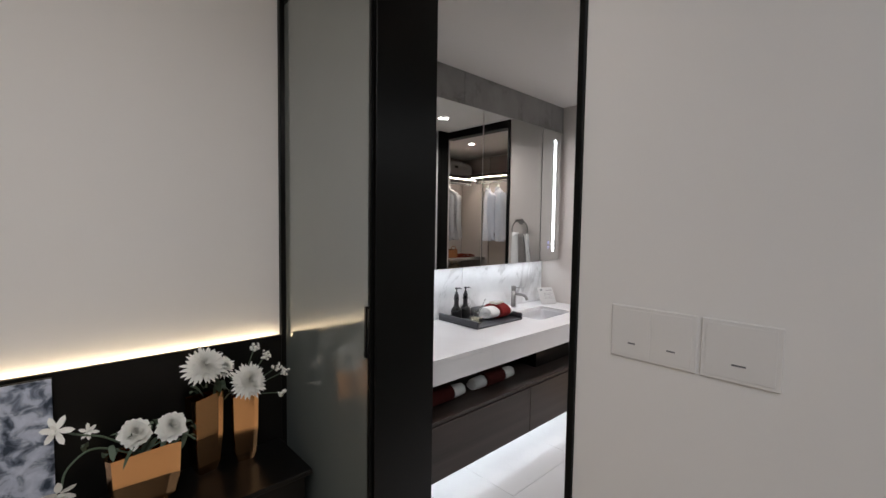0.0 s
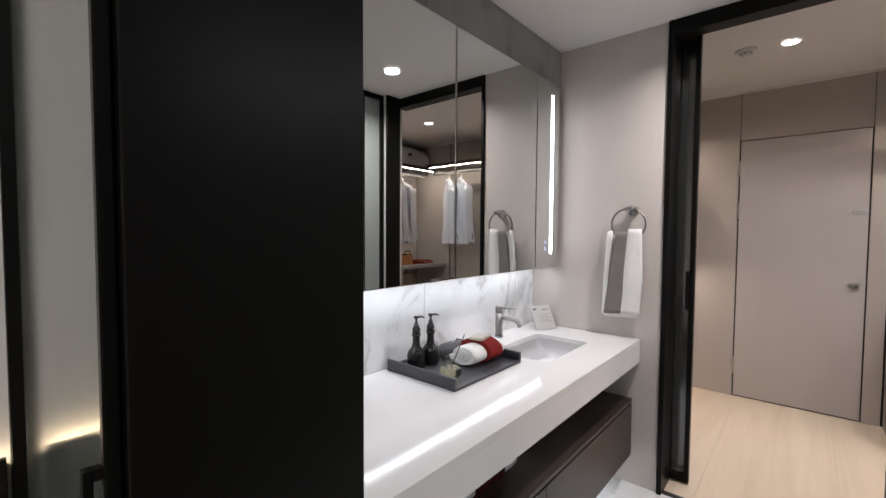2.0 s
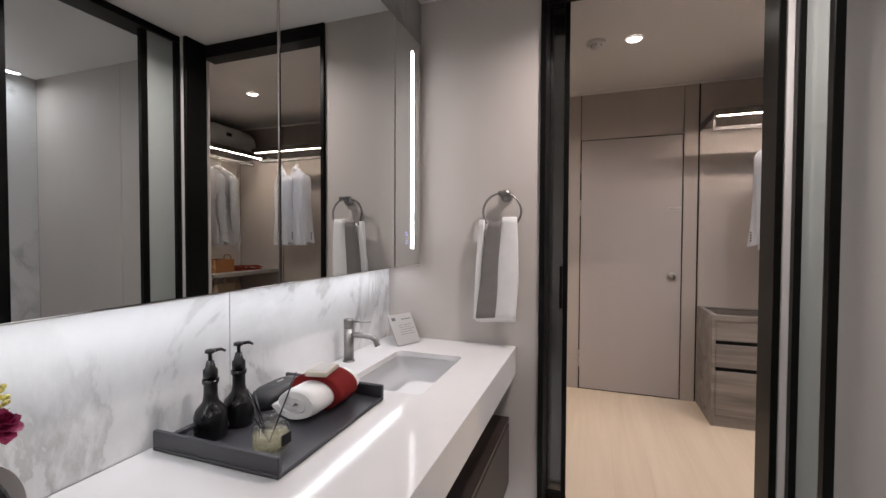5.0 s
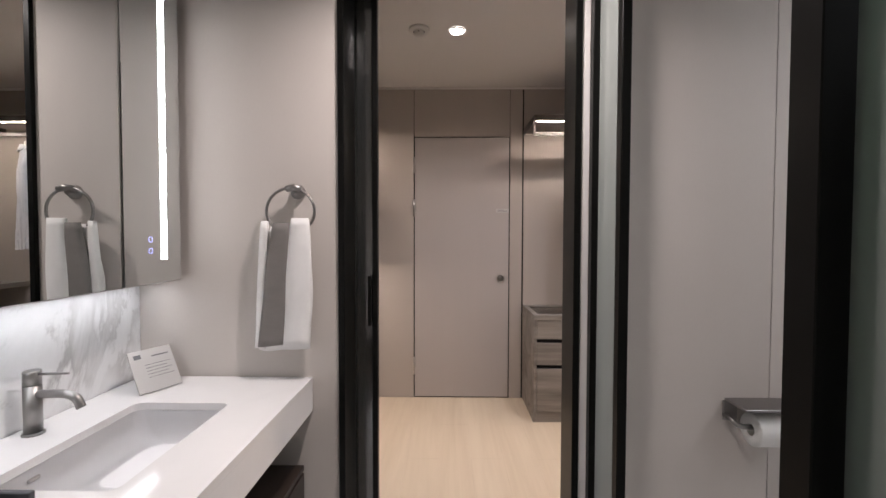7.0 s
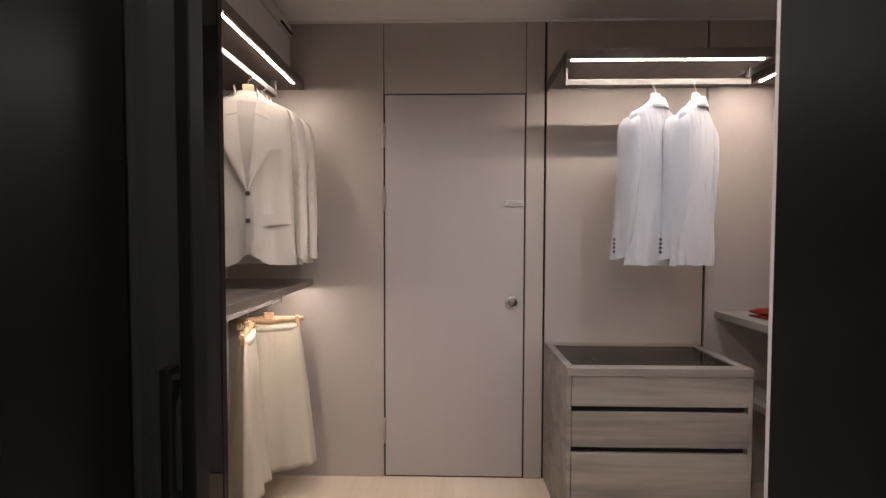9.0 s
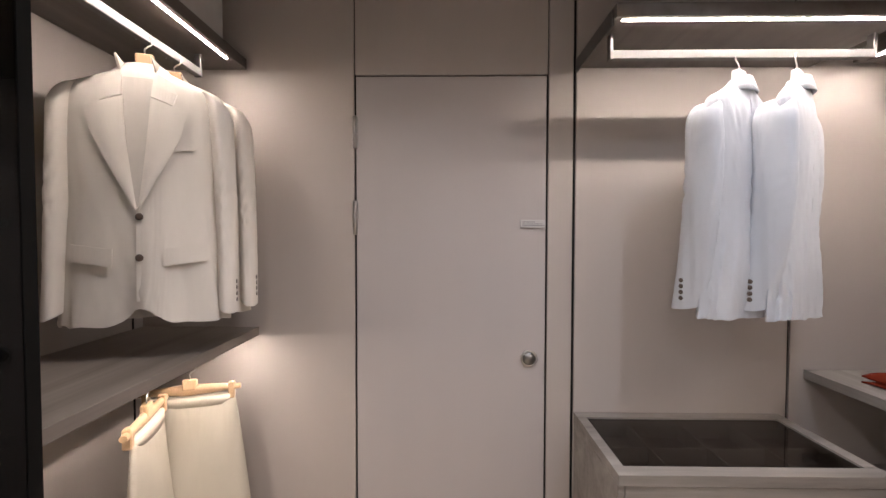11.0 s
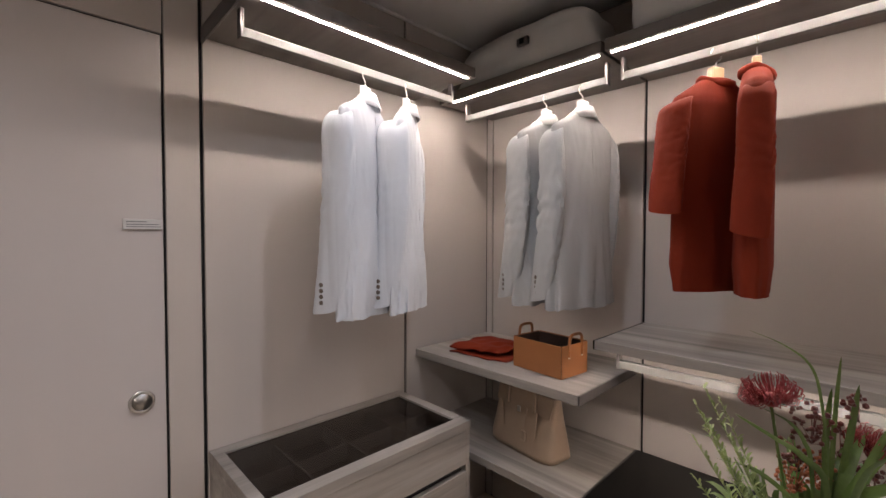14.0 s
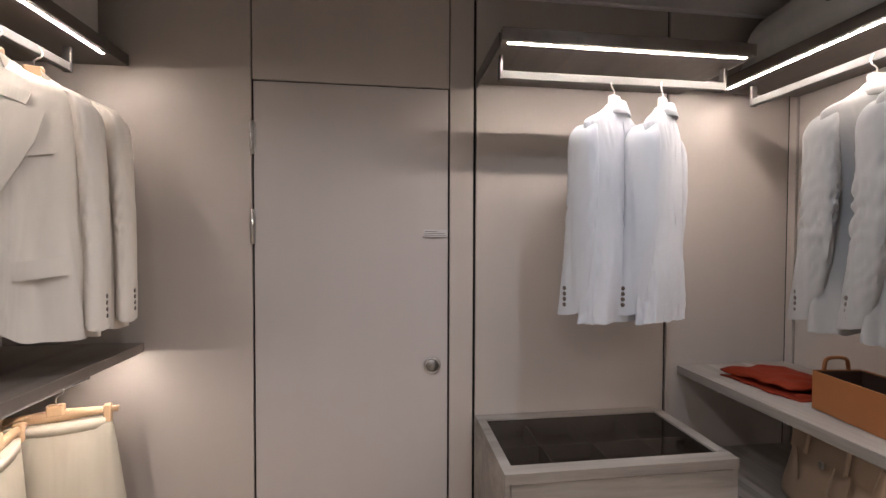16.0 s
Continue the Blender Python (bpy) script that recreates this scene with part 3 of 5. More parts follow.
part("rail", box(0.846, 0.8590, 1.309, 2.049, 0.01, 0.03, 0.002), BLACK_METAL, leaf)
part("rail", box(0.846, 0.8590, 1.309, 2.049, 2.46, 2.50, 0.002), BLACK_METAL, leaf)
part("pane", box(0.848, 0.8580, 1.309, 2.049, 0.031, 2.459), LACQUER_GLASS, leaf, "grey-green satin glass")
bar_handle(leaf, 0.845, 1.300, 0.93, 1.12, -0.012)

# ---- dressing room: fixed joinery ----
def shelf_board(name, x0, x1, y0, y1, z0, z1, material, label, edge=None):
    t = thing(name, ((x0 + x1) / 2, (y0 + y1) / 2, z0), label, "shelf")
    part("board", box(x0, x1, y0, y1, z0, z1, 0.0015), material, t)
    return t


def rail(parent, a, b, z, drop, along):
    """A square hanging rod with its two drop brackets."""
    (x0, y0), (x1, y1) = a, b
    part("rod", box(min(x0, x1) - (0.012 if along == "y" else 0), max(x0, x1) + (0.012 if along == "y" else 0), min(y0, y1) - (0.012 if along == "x" else 0), max(y0, y1) + (0.012 if along == "x" else 0), z - 0.014, z + 0.014, 0.002), ROD_METAL, parent, "square metal hanging rod")
    for x, y in (a, b):
        dx, dy = (0.013, 0.006) if along == "y" else (0.006, 0.013)
        part("bracket", box(x - dx, x + dx, y - dy, y + dy, z - 0.016, z + drop, 0.002), EDGE_METAL, parent)


s = shelf_board("wall_shelf", 4.560, 4.948, -0.560, 0.336, 2.118, 2.160, SHELF_BROWN_SHADED, "dark wooden top shelf with a light strip and hanging rod")
part("light_strip", box(4.577, 4.585, -0.535, 0.312, 2.1165, 2.1179), LED_WARM, s, "warm white light strip")
rail(s, (4.674, -0.53), (4.674, 0.312), 2.05, 0.066, "y")
part("bracket_arm", box(4.58, 4.948, 0.3365, 0.344, 2.100, 2.150, 0.001), EDGE_METAL, s)
s = shelf_board("wall_shelf", 4.092, 4.91, -1.098, -0.690, 2.118, 2.160, SHELF_BROWN_SHADED, "dark wooden top shelf holding a pale case, hanging rod below")
part("light_strip", box(4.11, 4.86, -0.719, -0.711, 2.1165, 2.1179), LED_WARM, s, "warm white light strip")
rail(s, (4.115, -0.792), (4.815, -0.792), 2.05, 0.066, "x")
s = shelf_board("wall_shelf", 3.146, 4.080, -1.098, -0.690, 2.118, 2.160, SHELF_BROWN_SHADED, "dark wooden top shelf above the red jumpers")
part("light_strip", box(3.16, 4.066, -0.719, -0.711, 2.1165, 2.1179), LED_WARM, s, "warm white light strip")
rail(s, (3.17, -0.792), (4.055, -0.792), 2.05, 0.066, "x")
s = shelf_board("wall_shelf", 4.026, 4.948, 1.640, 2.070, 2.118, 2.160, SHELF_BROWN_SHADED, "dark wooden top shelf above the cream jackets")
part("light_strip", box(4.04, 4.84, 1.659, 1.667, 2.1165, 2.1179), LED_SOFT, s, "warm white light strip")
rail(s, (4.03, 1.745), (4.80, 1.745), 2.05, 0.066, "x")
s = shelf_board("wall_shelf", 4.026, 4.945, 1.600, 2.070, 1.062, 1.096, SHELF_GREY_LIT, "empty dark wooden shelf between jackets and skirts")
part("light_strip", box(4.04, 4.90, 1.643, 1.650, 1.0605, 1.0619), LED_SOFT, s, "warm white light strip")
rail(s, (4.03, 1.76), (4.88, 1.76), 1.000, 0.06, "x")
s = shelf_board("wall_shelf", 4.100, 4.943, -1.098, -0.565, 0.900, 0.935, GREY_WOOD_X, "grey oak shelf with a red cloth and a leather basket")
part("edge_band", box(4.094, 4.0995, -1.098, -0.565, 0.900, 0.935, 0.001), EDGE_METAL, s)
s = shelf_board("wall_shelf", 3.146, 4.080, -1.098, -0.640, 1.083, 1.115, GREY_WOOD_X, "grey oak shelf above the low chest")
part("edge_band", box(4.0805, 4.086, -1.098, -0.640, 1.083, 1.115, 0.001), BLACK_METAL, s)
part("light_strip", box(3.16, 4.05, -0.672, -0.666, 1.0815, 1.0829), LED_LOW, s, "warm white light strip")
rail(s, (3.17, -0.775), (4.05, -0.775), 1.013, 0.069, "x")
s = shelf_board("wall_shelf", 4.112, 4.943, -1.098, -0.568, 0.528, 0.560, GREY_WOOD_X, "low grey oak shelf holding a handbag")
part("edge_band", box(4.106, 4.1115, -1.098, -0.568, 0.528, 0.560, 0.001), EDGE_METAL, s)

chest = thing("low_chest", (3.85, -0.85, 0), "low black lacquered chest against the wall", "chest")
part("body", box(3.565, 4.100, -1.095, -0.615, 0, 0.545, 0.002), BLACK_PANEL, chest)
part("top", box(3.562, 4.104, -1.097, -0.600, 0.546, 0.562, 0.002), BLACK_PANEL, chest)
con = thing("console_cabinet", (3.4, -0.3, 0), "narrow beige cabinet with a pale top, flowers on it", "cabinet")
part("body", box(3.146, 3.545, -0.33, 0.355, 0, 0.735, 0.002), TAUPE, con)
part("top", box(3.143, 3.560, -0.345, 0.370, 0.736, 0.760, 0.002), WHITE_PAINT, con)

# drawer chest with a glass top
ch = thing("drawer_chest", (4.72, -0.07, 0), "grey oak drawer chest with a dark glass display top", "chest of drawers")
Y0, Y1 = -0.470, 0.337
for y0, y1 in ((Y0, Y0 + 0.02), (Y1 - 0.02, Y1)):
    part("side_panel", box(4.505, 4.946, y0, y1, 0, 0.722, 0.001), GREY_WOOD_Y, ch)
part("back_panel", box(4.93, 4.946, Y0 + 0.021, Y1 - 0.021, 0.05, 0.722), GREY_WOOD_Y, ch)
bm = box(4.500, 4.551, Y0, Y1, 0.723, 0.757, 0.001)
box(4.900, 4.947, Y0, Y1, 0.723, 0.757, 0.001, bm)
box(4.5515, 4.8995, Y0, Y0 + 0.042, 0.723, 0.757, 0.001, bm)
box(4.5515, 4.8995, Y1 - 0.035, Y1, 0.723, 0.757, 0.001, bm)
part("top_frame", bm, GREY_WOOD_Y, ch)
g = part("glass_top", box(4.552, 4.899, Y0 + 0.043, Y1 - 0.036, 0.744, 0.750), DISPLAY_PANE, ch, "smoked glass inset")
g.visible_shadow = False
part("tray_bottom", box(4.53, 4.929, Y0 + 0.021, Y1 - 0.021, 0.655, 0.663), DARK_LINING, ch, "dark felt display tray")
for k in range(1, 4):
    y = Y0 + (Y1 - Y0) * k / 4
    part("divider", box(4.54, 4.92, y - 0.004, y + 0.004, 0.664, 0.722), GREY_WOOD_Y, ch)
part("divider", box(4.735, 4.743, Y0 + 0.022, Y1 - 0.022, 0.664, 0.720), GREY_WOOD_Y, ch)
part("inner_box", box(4.53, 4.929, Y0 + 0.021, Y1 - 0.021, 0.03, 0.64), BLACK_GAP, ch)
for z0, z1 in ((0.588, 0.721), (0.406, 0.560), (0.076, 0.378)):
    part("drawer", box(4.503, 4.524, Y0 + 0.0215, Y1 - 0.0215, z0, z1, 0.0015), GREY_WOOD_Y, ch)
part("plinth", box(4.51, 4.525, Y0 + 0.022, Y1 - 0.022, 0.0, 0.072), GREY_WOOD_Y, ch)

# tall cabinet with glass front
tc = thing("tall_cabinet", (3.66, 1.83, 0), "tall black display cabinet with smoked glass front", "cabinet")
part("back_panel", box(3.33, 4.020, 2.05, 2.07, 0, 2.478), BLACK_PANEL, tc)
for x0, x1 in ((3.33, 3.35), (3.996, 4.024)):
    part("side_panel", box(x0, x1, 1.582, 2.049, 0, 2.478, 0.001), BLACK_METAL, tc)
for z in (0.05, 0.55, 1.09, 1.62, 1.84, 2.40):
    part("shelf", box(3.351, 3.995, 1.60, 2.049, z, z + 0.02, 0.001), SHELF_BROWN_SHADED, tc)
part("glass_door", box(3.351, 3.995, 1.584, 1.590, 0.02, 2.46), DARK_PANE, tc, "smoked glass door")

# flush door
fd = thing("door_3", (4.955, 0.83, 0), "closed flush taupe door without frame", "door", kind="structure")
part("leaf", box(4.9505, 4.964, 0.4545, 1.2065, 0.008, 2.090, 0.002), DOOR_SKIN, fd)
for z0, z1 in ((1.81, 1.935), (1.465, 1.60), (0.19, 0.33)):
    bm = tube([(4.945, 1.211, z0), (4.945, 1.211, z1)], 0.007, n=10)
    box(4.9445, 4.9495, 1.200, 1.222, z0 + 0.002, z1 - 0.002, 0.001, bm)
    part("hinge", bm, STEEL, fd, "satin steel hinge")
bm = bmesh.new()
own = lathe([(0.001, 0), (0.031, 0), (0.034, 0.003), (0.033, 0.007), (0.026, 0.007), (0.025, 0.002), (0.012, 0.001), (0.012, 0.006), (0.001, 0.006)], n=32, caps=False)
bmesh.ops.transform(own, matrix=pose(4.9495, 0.518, 0.972, 0, -90, 0), verts=own.verts)
part("pull", own, STEEL, fd, "round recessed steel pull")
own = lathe([(0.001, 0.0065), (0.0255, 0.0065), (0.0255, 0.0072), (0.001, 0.0072)], n=32)
bmesh.ops.transform(own, matrix=pose(4.9495, 0.518, 0.972, 0, -90, 0), verts=own.verts)
part("pull_disc", own, BRUSHED, fd, "dark brushed disc")
sg = thing("door_sign", (4.948, 0.505, 1.49), "small silver sign with grey text lines", "sign")
part("plate", box(4.944, 4.9495, 0.456, 0.556, 1.494, 1.525, 0.001), CARD, sg)
for z, l in ((1.517, 0.05), (1.509, 0.08), (1.502, 0.086)):
    part("text_line", box(4.9432, 4.9438, 0.548 - l, 0.548, z - 0.0012, z + 0.0012), INK, sg)

# ---- floors ----
structure("floor", box(1.147, 3.109, -1.1, 2.079, -0.1, -0.004), BLACK_GAP, "bathroom floor of large pale stone tiles", "floor")
floor_bath = bpy.data.objects["floor"]
floor_dry = structure("floor_dressing", box(3.109, 4.96, SOUTH, NORTH, -0.1, -0.004), PLANK, "dressing room floor of pale oak planks", "floor")
floor_bed = structure("floor_bedroom", box(-2.6, 1.147, -2.6, NORTH, -0.1, 0.0), PLANK, "pale oak bedroom floor", "floor")

# ---- garments ----
def super_ring(hw, hd, n=108, p=2.1):
    out = []
    for k in range(n):
        a = 6.28318 * k / n
        c, s = math.cos(a), math.sin(a)
        out.append((hw * math.copysign(abs(c) ** (2 / p), c), hd * math.copysign(abs(s) ** (2 / p), s)))
    return out


def at_height(rows, z):
    for (z0, w0, d0), (z1, w1, d1) in zip(rows, rows[1:]):
        if z1 <= z <= z0:
            f = (z0 - z) / (z0 - z1)
            return w0 + (w1 - w0) * f, d0 + (d1 - d0) * f
    return rows[-1][1], rows[-1][2]


def skin_y(rows, x, z, lift, p=2.1):
    hw, hd = at_height(rows, z)
    return -hd * max(0.0, 1 - abs(x / hw) ** p) ** (1 / p) - lift


def torso(rows, seed, folds, fine=84, notch=0.0, open_hem=True, rag=0.012, creases=0.004, p=2.1):
    """A hanging body of cloth: rings from the neck down, with folds that grow towards the hem and short sharp creases."""
    z0, z1 = rows[0][0], rows[-1][0]
    rings = []
    for k in range(fine + 1):
        z = z0 + (z1 - z0) * (k / fine)
        hw, hd = at_height(rows, z)
        down = (k / fine) ** 1.5
        ring = []
        for i, (x, y) in enumerate(super_ring(hw, hd, 108, p)):
            a = 6.28318 * i / 108
            ridge = 1 - 2 * abs(noise.noise((14 * x + seed, 9 * y, z * 1.1)))
            q = folds * down * (0.8 * noise.noise((2.6 * math.cos(a) + seed, 2.6 * math.sin(a), z * 1.3)) + 0.45 * (ridge - 0.4) + 0.32 * math.sin(8 * a + seed + 1.5 * math.sin(2 * a + seed)) * down)
            pull = 1 - 2.2 * abs(noise.noise((x * 26 + seed + z * 4, y * 24, z * 3.2)))
            tiny = 1 - 2.2 * abs(noise.noise((x * 52 - z * 16, y * 44 + seed, z * 13)))
            q += creases * (pull + 0.5 * tiny) * (0.25 + 0.75 * k / fine)
            s = 1 + q / max(0.05, math.hypot(x, y))
            zz = z
            if notch and y < 0:
                zz += notch * down ** 3 * math.exp(-(x / 0.045) ** 2)
            zz += rag * down ** 2 * noise.noise((3 * math.cos(a), 3 * math.sin(a), seed))
            ring.append((x * s, y * s, zz))
        rings.append(ring)
    if open_hem:
        hem = rings[-1]
        rings.append([(x * 0.975, y * 0.93, z) for x, y, z in hem])
        rings.append([(x * 0.93, y * 0.82, z + 0.06) for x, y, z in hem])
    return crisp(loft(rings), 1.0)


def crisp(bm, angle=0.8):
    """Keep hems and cloth edges sharp."""
    bm.normal_update()
    for e in bm.edges:
        if e.is_manifold and e.calc_face_angle(0) > angle:
            e.smooth = False
    return bm


def sleeve(side, top, length, r0, r1, seed, bend=0.02, out=0.03, crease=0.34, ahead=0.035, n=40, steps=72, tuck=0.045, flat=0.50):
    """A set-in sleeve: rounded cap running into the shoulder, oval section, creases gathered at the elbow."""
    rings, c = [], None
    for k in range(steps + 1):
        f = k / steps
        g = min(1.0, f * 7.5)
        cap = math.sqrt(1 - (1 - g) ** 2)
        x = side * (top[0] + out * math.sin(f * 1.5) - tuck * (1 - cap))
        y = top[1] + bend * math.sin(f * 3.14) - (ahead + bend) * f * f
        c = Vector((x, y, top[2] - length * f))
        r = r0 + (r1 - r0) * f
        elbow = math.exp(-((f - 0.47) / 0.16) ** 2)
        ring = []
        for i in range(n):
            a = 6.28318 * i / n
            cx, cy = math.cos(a), math.sin(a)
            w = 0.07 * noise.noise((1.6 * cx + seed, 1.6 * cy, f * 3))
            slant = noise.noise((seed + 2.4 * cx, 2.4 * cy + f * 5, f * 12))
            w += crease * 0.55 * (0.4 - abs(slant)) * math.sin(f * 3.14) ** 0.6 * cap
            wave = math.sin(f * 36 + seed + 2.2 * cx + 2.0 * noise.noise((seed, cx * 2, f * 7)))
            w += crease * 0.8 * elbow * (abs(wave) ** 0.7 - 0.7) * (0.2 + 0.8 * max(0.0, -cy))
            q = r * (1 + w)
            wide, deep = 0.12 + (flat - 0.12) * cap, 0.42 + 0.62 * cap
            ring.append((c.x + wide * q * cx, c.y + deep * q * math.copysign(abs(cy) ** 0.9, cy), c.z - (0.004 * (1 - cap) + 0.010 * f) * cx * side + 0.010 * cy * f))
        rings.append(ring)
    last = rings[-1]
    rings.append([((x - c.x) * 0.90 + c.x, (y - c.y) * 0.92 + c.y, z) for x, y, z in last])
    rings.append([((x - c.x) * 0.75 + c.x, (y - c.y) * 0.75 + c.y, z + 0.04) for x, y, z in last])
    return crisp(loft(rings), 1.1)


def draped(rows, inner, outer, lift, curl=0.0, thick=0.004, n=8):
    """A cloth patch on the front of a body, spanned between an inner and an outer line of (x, z)."""
    bm = bmesh.new()
    grid = []
    for (x0, z0), (x1, z1) in zip(inner, outer):
        line = []
        for k in range(n + 1):
            f = k / n
            x, z = x0 + (x1 - x0) * f, z0 + (z1 - z0) * f
            line.append(bm.verts.new((x, skin_y(rows, x, z, lift + curl * math.sin(3.1416 * min(1, f * 0.75))), z)))
        grid.append(line)
    for p, q in zip(grid, grid[1:]):
        for k in range(n):
            bm.faces.new((p[k], p[k + 1], q[k + 1], q[k]))
    bmesh.ops.recalc_face_normals(bm, faces=bm.faces[:])
    bmesh.ops.solidify(bm, geom=bm.faces[:], thickness=thick)
    smooth(bm, False)
    return bm


def hanger(at, turn, material, label, span=0.19, clips=False, rise=0.099):
    """A hanger: shaped arm, neck block and wire hook over the rod."""
    t = thing("hanger", at, label, "hanger", "hangers on the rods", turn=turn)
    rings = []
    for k in range(13):
        f = k / 6 - 1
        x = span * f
        z = -0.014 - 0.078 * abs(f) ** 1.3 if not clips else -0.004
        h, d = (0.014 if not clips else 0.010) + 0.012 * (1 - abs(f)), 0.011 + (0.010 * abs(f) ** 2 if not clips else 0)
        rings.append([(x, d * math.cos(0.785 * i), z + h * math.sin(0.785 * i)) for i in range(8)])
    part("arm", loft(rings), material, t)
    part("neck", box(-0.024, 0.024, -0.012, 0.012, -0.005, 0.034, 0.006, seg=2), material, t)
    r = 0.021
    z1 = rise - 0.004
    pts = [(0, 0, 0.03), (0, 0, z1 - 2 * r - 0.004), (0.012, 0, z1 - 1.7 * r)] + [(r * math.cos(radians(-50 + 25 * k)), 0, z1 - r + r * math.sin(radians(-50 + 25 * k))) for k in range(10)]
    part("hook", tube(pts, 0.0022, n=6), STEEL if material != HANGER_WHITE else HANGER_WHITE, t, "thin wire hook")
    if clips:
        for x in (-span + 0.03, span - 0.03):
            part("clip", box(x - 0.011, x + 0.011, -0.012, 0.012, -0.045, 0.014, 0.003), HANGER_WOOD, t, "wooden clip")
    return t


JACKET = [(0.0, 0.046, 0.036), (-0.014, 0.058, 0.041), (-0.034, 0.100, 0.047), (-0.054, 0.150, 0.050), (-0.068, 0.182, 0.051), (-0.080, 0.196, 0.053), (-0.105, 0.200, 0.058), (-0.22, 0.190, 0.068), (-0.40, 0.178, 0.066), (-0.56, 0.190, 0.072), (-0.76, 0.206, 0.076)]


def jacket(at, turn, cloth_m, label, seed, front=True, wide=1.0, deep=1.0, long=1.0, cuff=True, sleeve_out=0.03, bend=0.03, folds=0.024, creases=0.003, crumple=0.34):
    rows = [(z * long, w * wide, d * deep) for z, w, d in JACKET]
    t = thing("jacket", at, label, "jacket", "jackets on the rods", turn=turn)
    body = part("body", torso(rows, seed, folds, notch=0.05 if front else 0.0, creases=creases), cloth_m, t)
    sx = 0.188 * wide
    for s in (-1, 1):
        sl = part("sleeve", sleeve(s, (sx, 0.0 if front else -0.020, (-0.064 if front else -0.072) * long), (0.661 if front else 0.653) * long, 0.064 if front else 0.055, 0.052, seed + s * 3.1, bend, sleeve_out, crumple, 0.008 if front else 0.022), cloth_m, t)
        if cuff:
            for k in range(4):
                x, z = s * (sx + sleeve_out + 0.027), -0.725 * long + 0.025 + 0.019 * k
                b = lathe([(0.001, 0), (0.0075, 0), (0.0075, 0.003), (0.004, 0.004), (0.001, 0.004)], n=12)
                bmesh.ops.transform(b, matrix=pose(x - s * 0.004, -0.030 if front else -0.062, z, 0, s * 90, 0), verts=b.verts)
                part("button", b, BUTTON, sl, "dark horn button")
    # collar standing round the neck, folded down at the back
    rings = []
    for k in range(15):
        a = radians(-20 + 220 * k / 14)
        c, q = math.cos(a), math.sin(a)
        low = 0.012 * (1 - q) ** 2
        rings.append([(c * 0.044, q * 0.036, -0.018 - low), (c * 0.040, q * 0.032, 0.008 - low), (c * 0.045, q * 0.037, 0.011 - low), (c * 0.068, q * 0.052, -0.036 - low), (c * 0.063, q * 0.048, -0.039 - low)])
    part("collar", loft(rings), cloth_m, t)
    if front:
        for s in (-1, 1):
            def line(pts):
                return [(s * x * wide, z * long) for x, z in pts]

            part("collar_leaf", draped(rows, line([(0.040, 0.002), (0.039, -0.03), (0.036, -0.07), (0.033, -0.105)]), line([(0.062, -0.012), (0.082, -0.055), (0.094, -0.092), (0.086, -0.126)]), 0.014, 0.002, 0.004), cloth_m, t)
            part("lapel", draped(rows, line([(0.032, -0.108), (0.028, -0.18), (0.021, -0.26), (0.012, -0.34), (0.002, -0.425)]), line([(0.120, -0.142), (0.104, -0.215), (0.074, -0.285), (0.040, -0.355), (0.005, -0.430)]), 0.012, 0.005, 0.004), cloth_m, t)
            part("pocket_flap", draped(rows, line([(0.058, -0.540), (0.058, -0.562), (0.060, -0.590)]), line([(0.162, -0.526), (0.163, -0.550), (0.161, -0.576)]), 0.016, 0.0, 0.004), cloth_m, t)
        # Darker patch painted between the lapels as the shade of the opening.
        part("inner_front", draped(rows, [(-x * wide, z) for x, z in ((0.036, -0.050), (0.033, -0.12), (0.024, -0.26), (0.004, -0.42))], [(x * wide, z) for x, z in ((0.036, -0.050), (0.033, -0.12), (0.024, -0.26), (0.004, -0.42))], 0.007, 0.0, 0.002), LINING_SHADED, t, "cream lining in the neck opening, coloured darker as shade")
        part("breast_pocket", draped(rows, [(0.075, -0.245), (0.076, -0.262)], [(0.142, -0.230), (0.143, -0.247)], 0.008, 0.0, 0.003), cloth_m, t)
        part("front_edge", draped(rows, [(-0.006, z) for z in (-0.42, -0.5, -0.6, -0.69)], [(0.026, z) for z in (-0.42, -0.5, -0.6, -0.69)], 0.005, 0.0, 0.003, 3), cloth_m, t)
        for z in (-0.448, -0.565):
            b = lathe([(0.001, 0), (0.0095, 0), (0.0105, 0.002), (0.006, 0.004), (0.001, 0.003)], n=14)
            bmesh.ops.transform(b, matrix=pose(0.004, skin_y(rows, 0.004, z, 0.0095), z, 90, 0, 0), verts=b.verts)
            part("button", b, BUTTON, t, "mottled horn button")
    else:
        pts = [(0.0, -skin_y(rows, 0, z, 0.0012), z) for z in (-0.06, -0.2, -0.35, -0.5, -0.62)]
        part("back_seam", tube(pts, 0.0016, n=5), cloth_m, t)
    return t


for x, seed in ((4.53, 1.0), (4.665, 7.3)):
    jacket((x, 1.745, 1.962), -72, LINEN_CREAM, "cream suit jacket hanging buttoned on a hanger", seed, True, 1.06, 0.98, 1.0, True, 0.022, 0.01, 0.020, 0.0022, 0.16)
    hanger((x, 1.745, 1.966), -72, HANGER_WOOD, "pale wooden hanger holding a cream jacket", 0.15)
for x, y, turn, seed in ((4.674, -0.105, 119, 2.2), (4.674, -0.292, 129, 5.7)):
    jacket((x, y, 1.962), turn, LINEN_WHITE, "white linen jacket hanging with its back showing", seed, False, 0.84, 0.70, 1.0, True, 0.006, 0.012, 0.030, 0.0085, 0.22)
    hanger((x, y, 1.966), turn, HANGER_WHITE, "white hanger holding a linen jacket", 0.14)
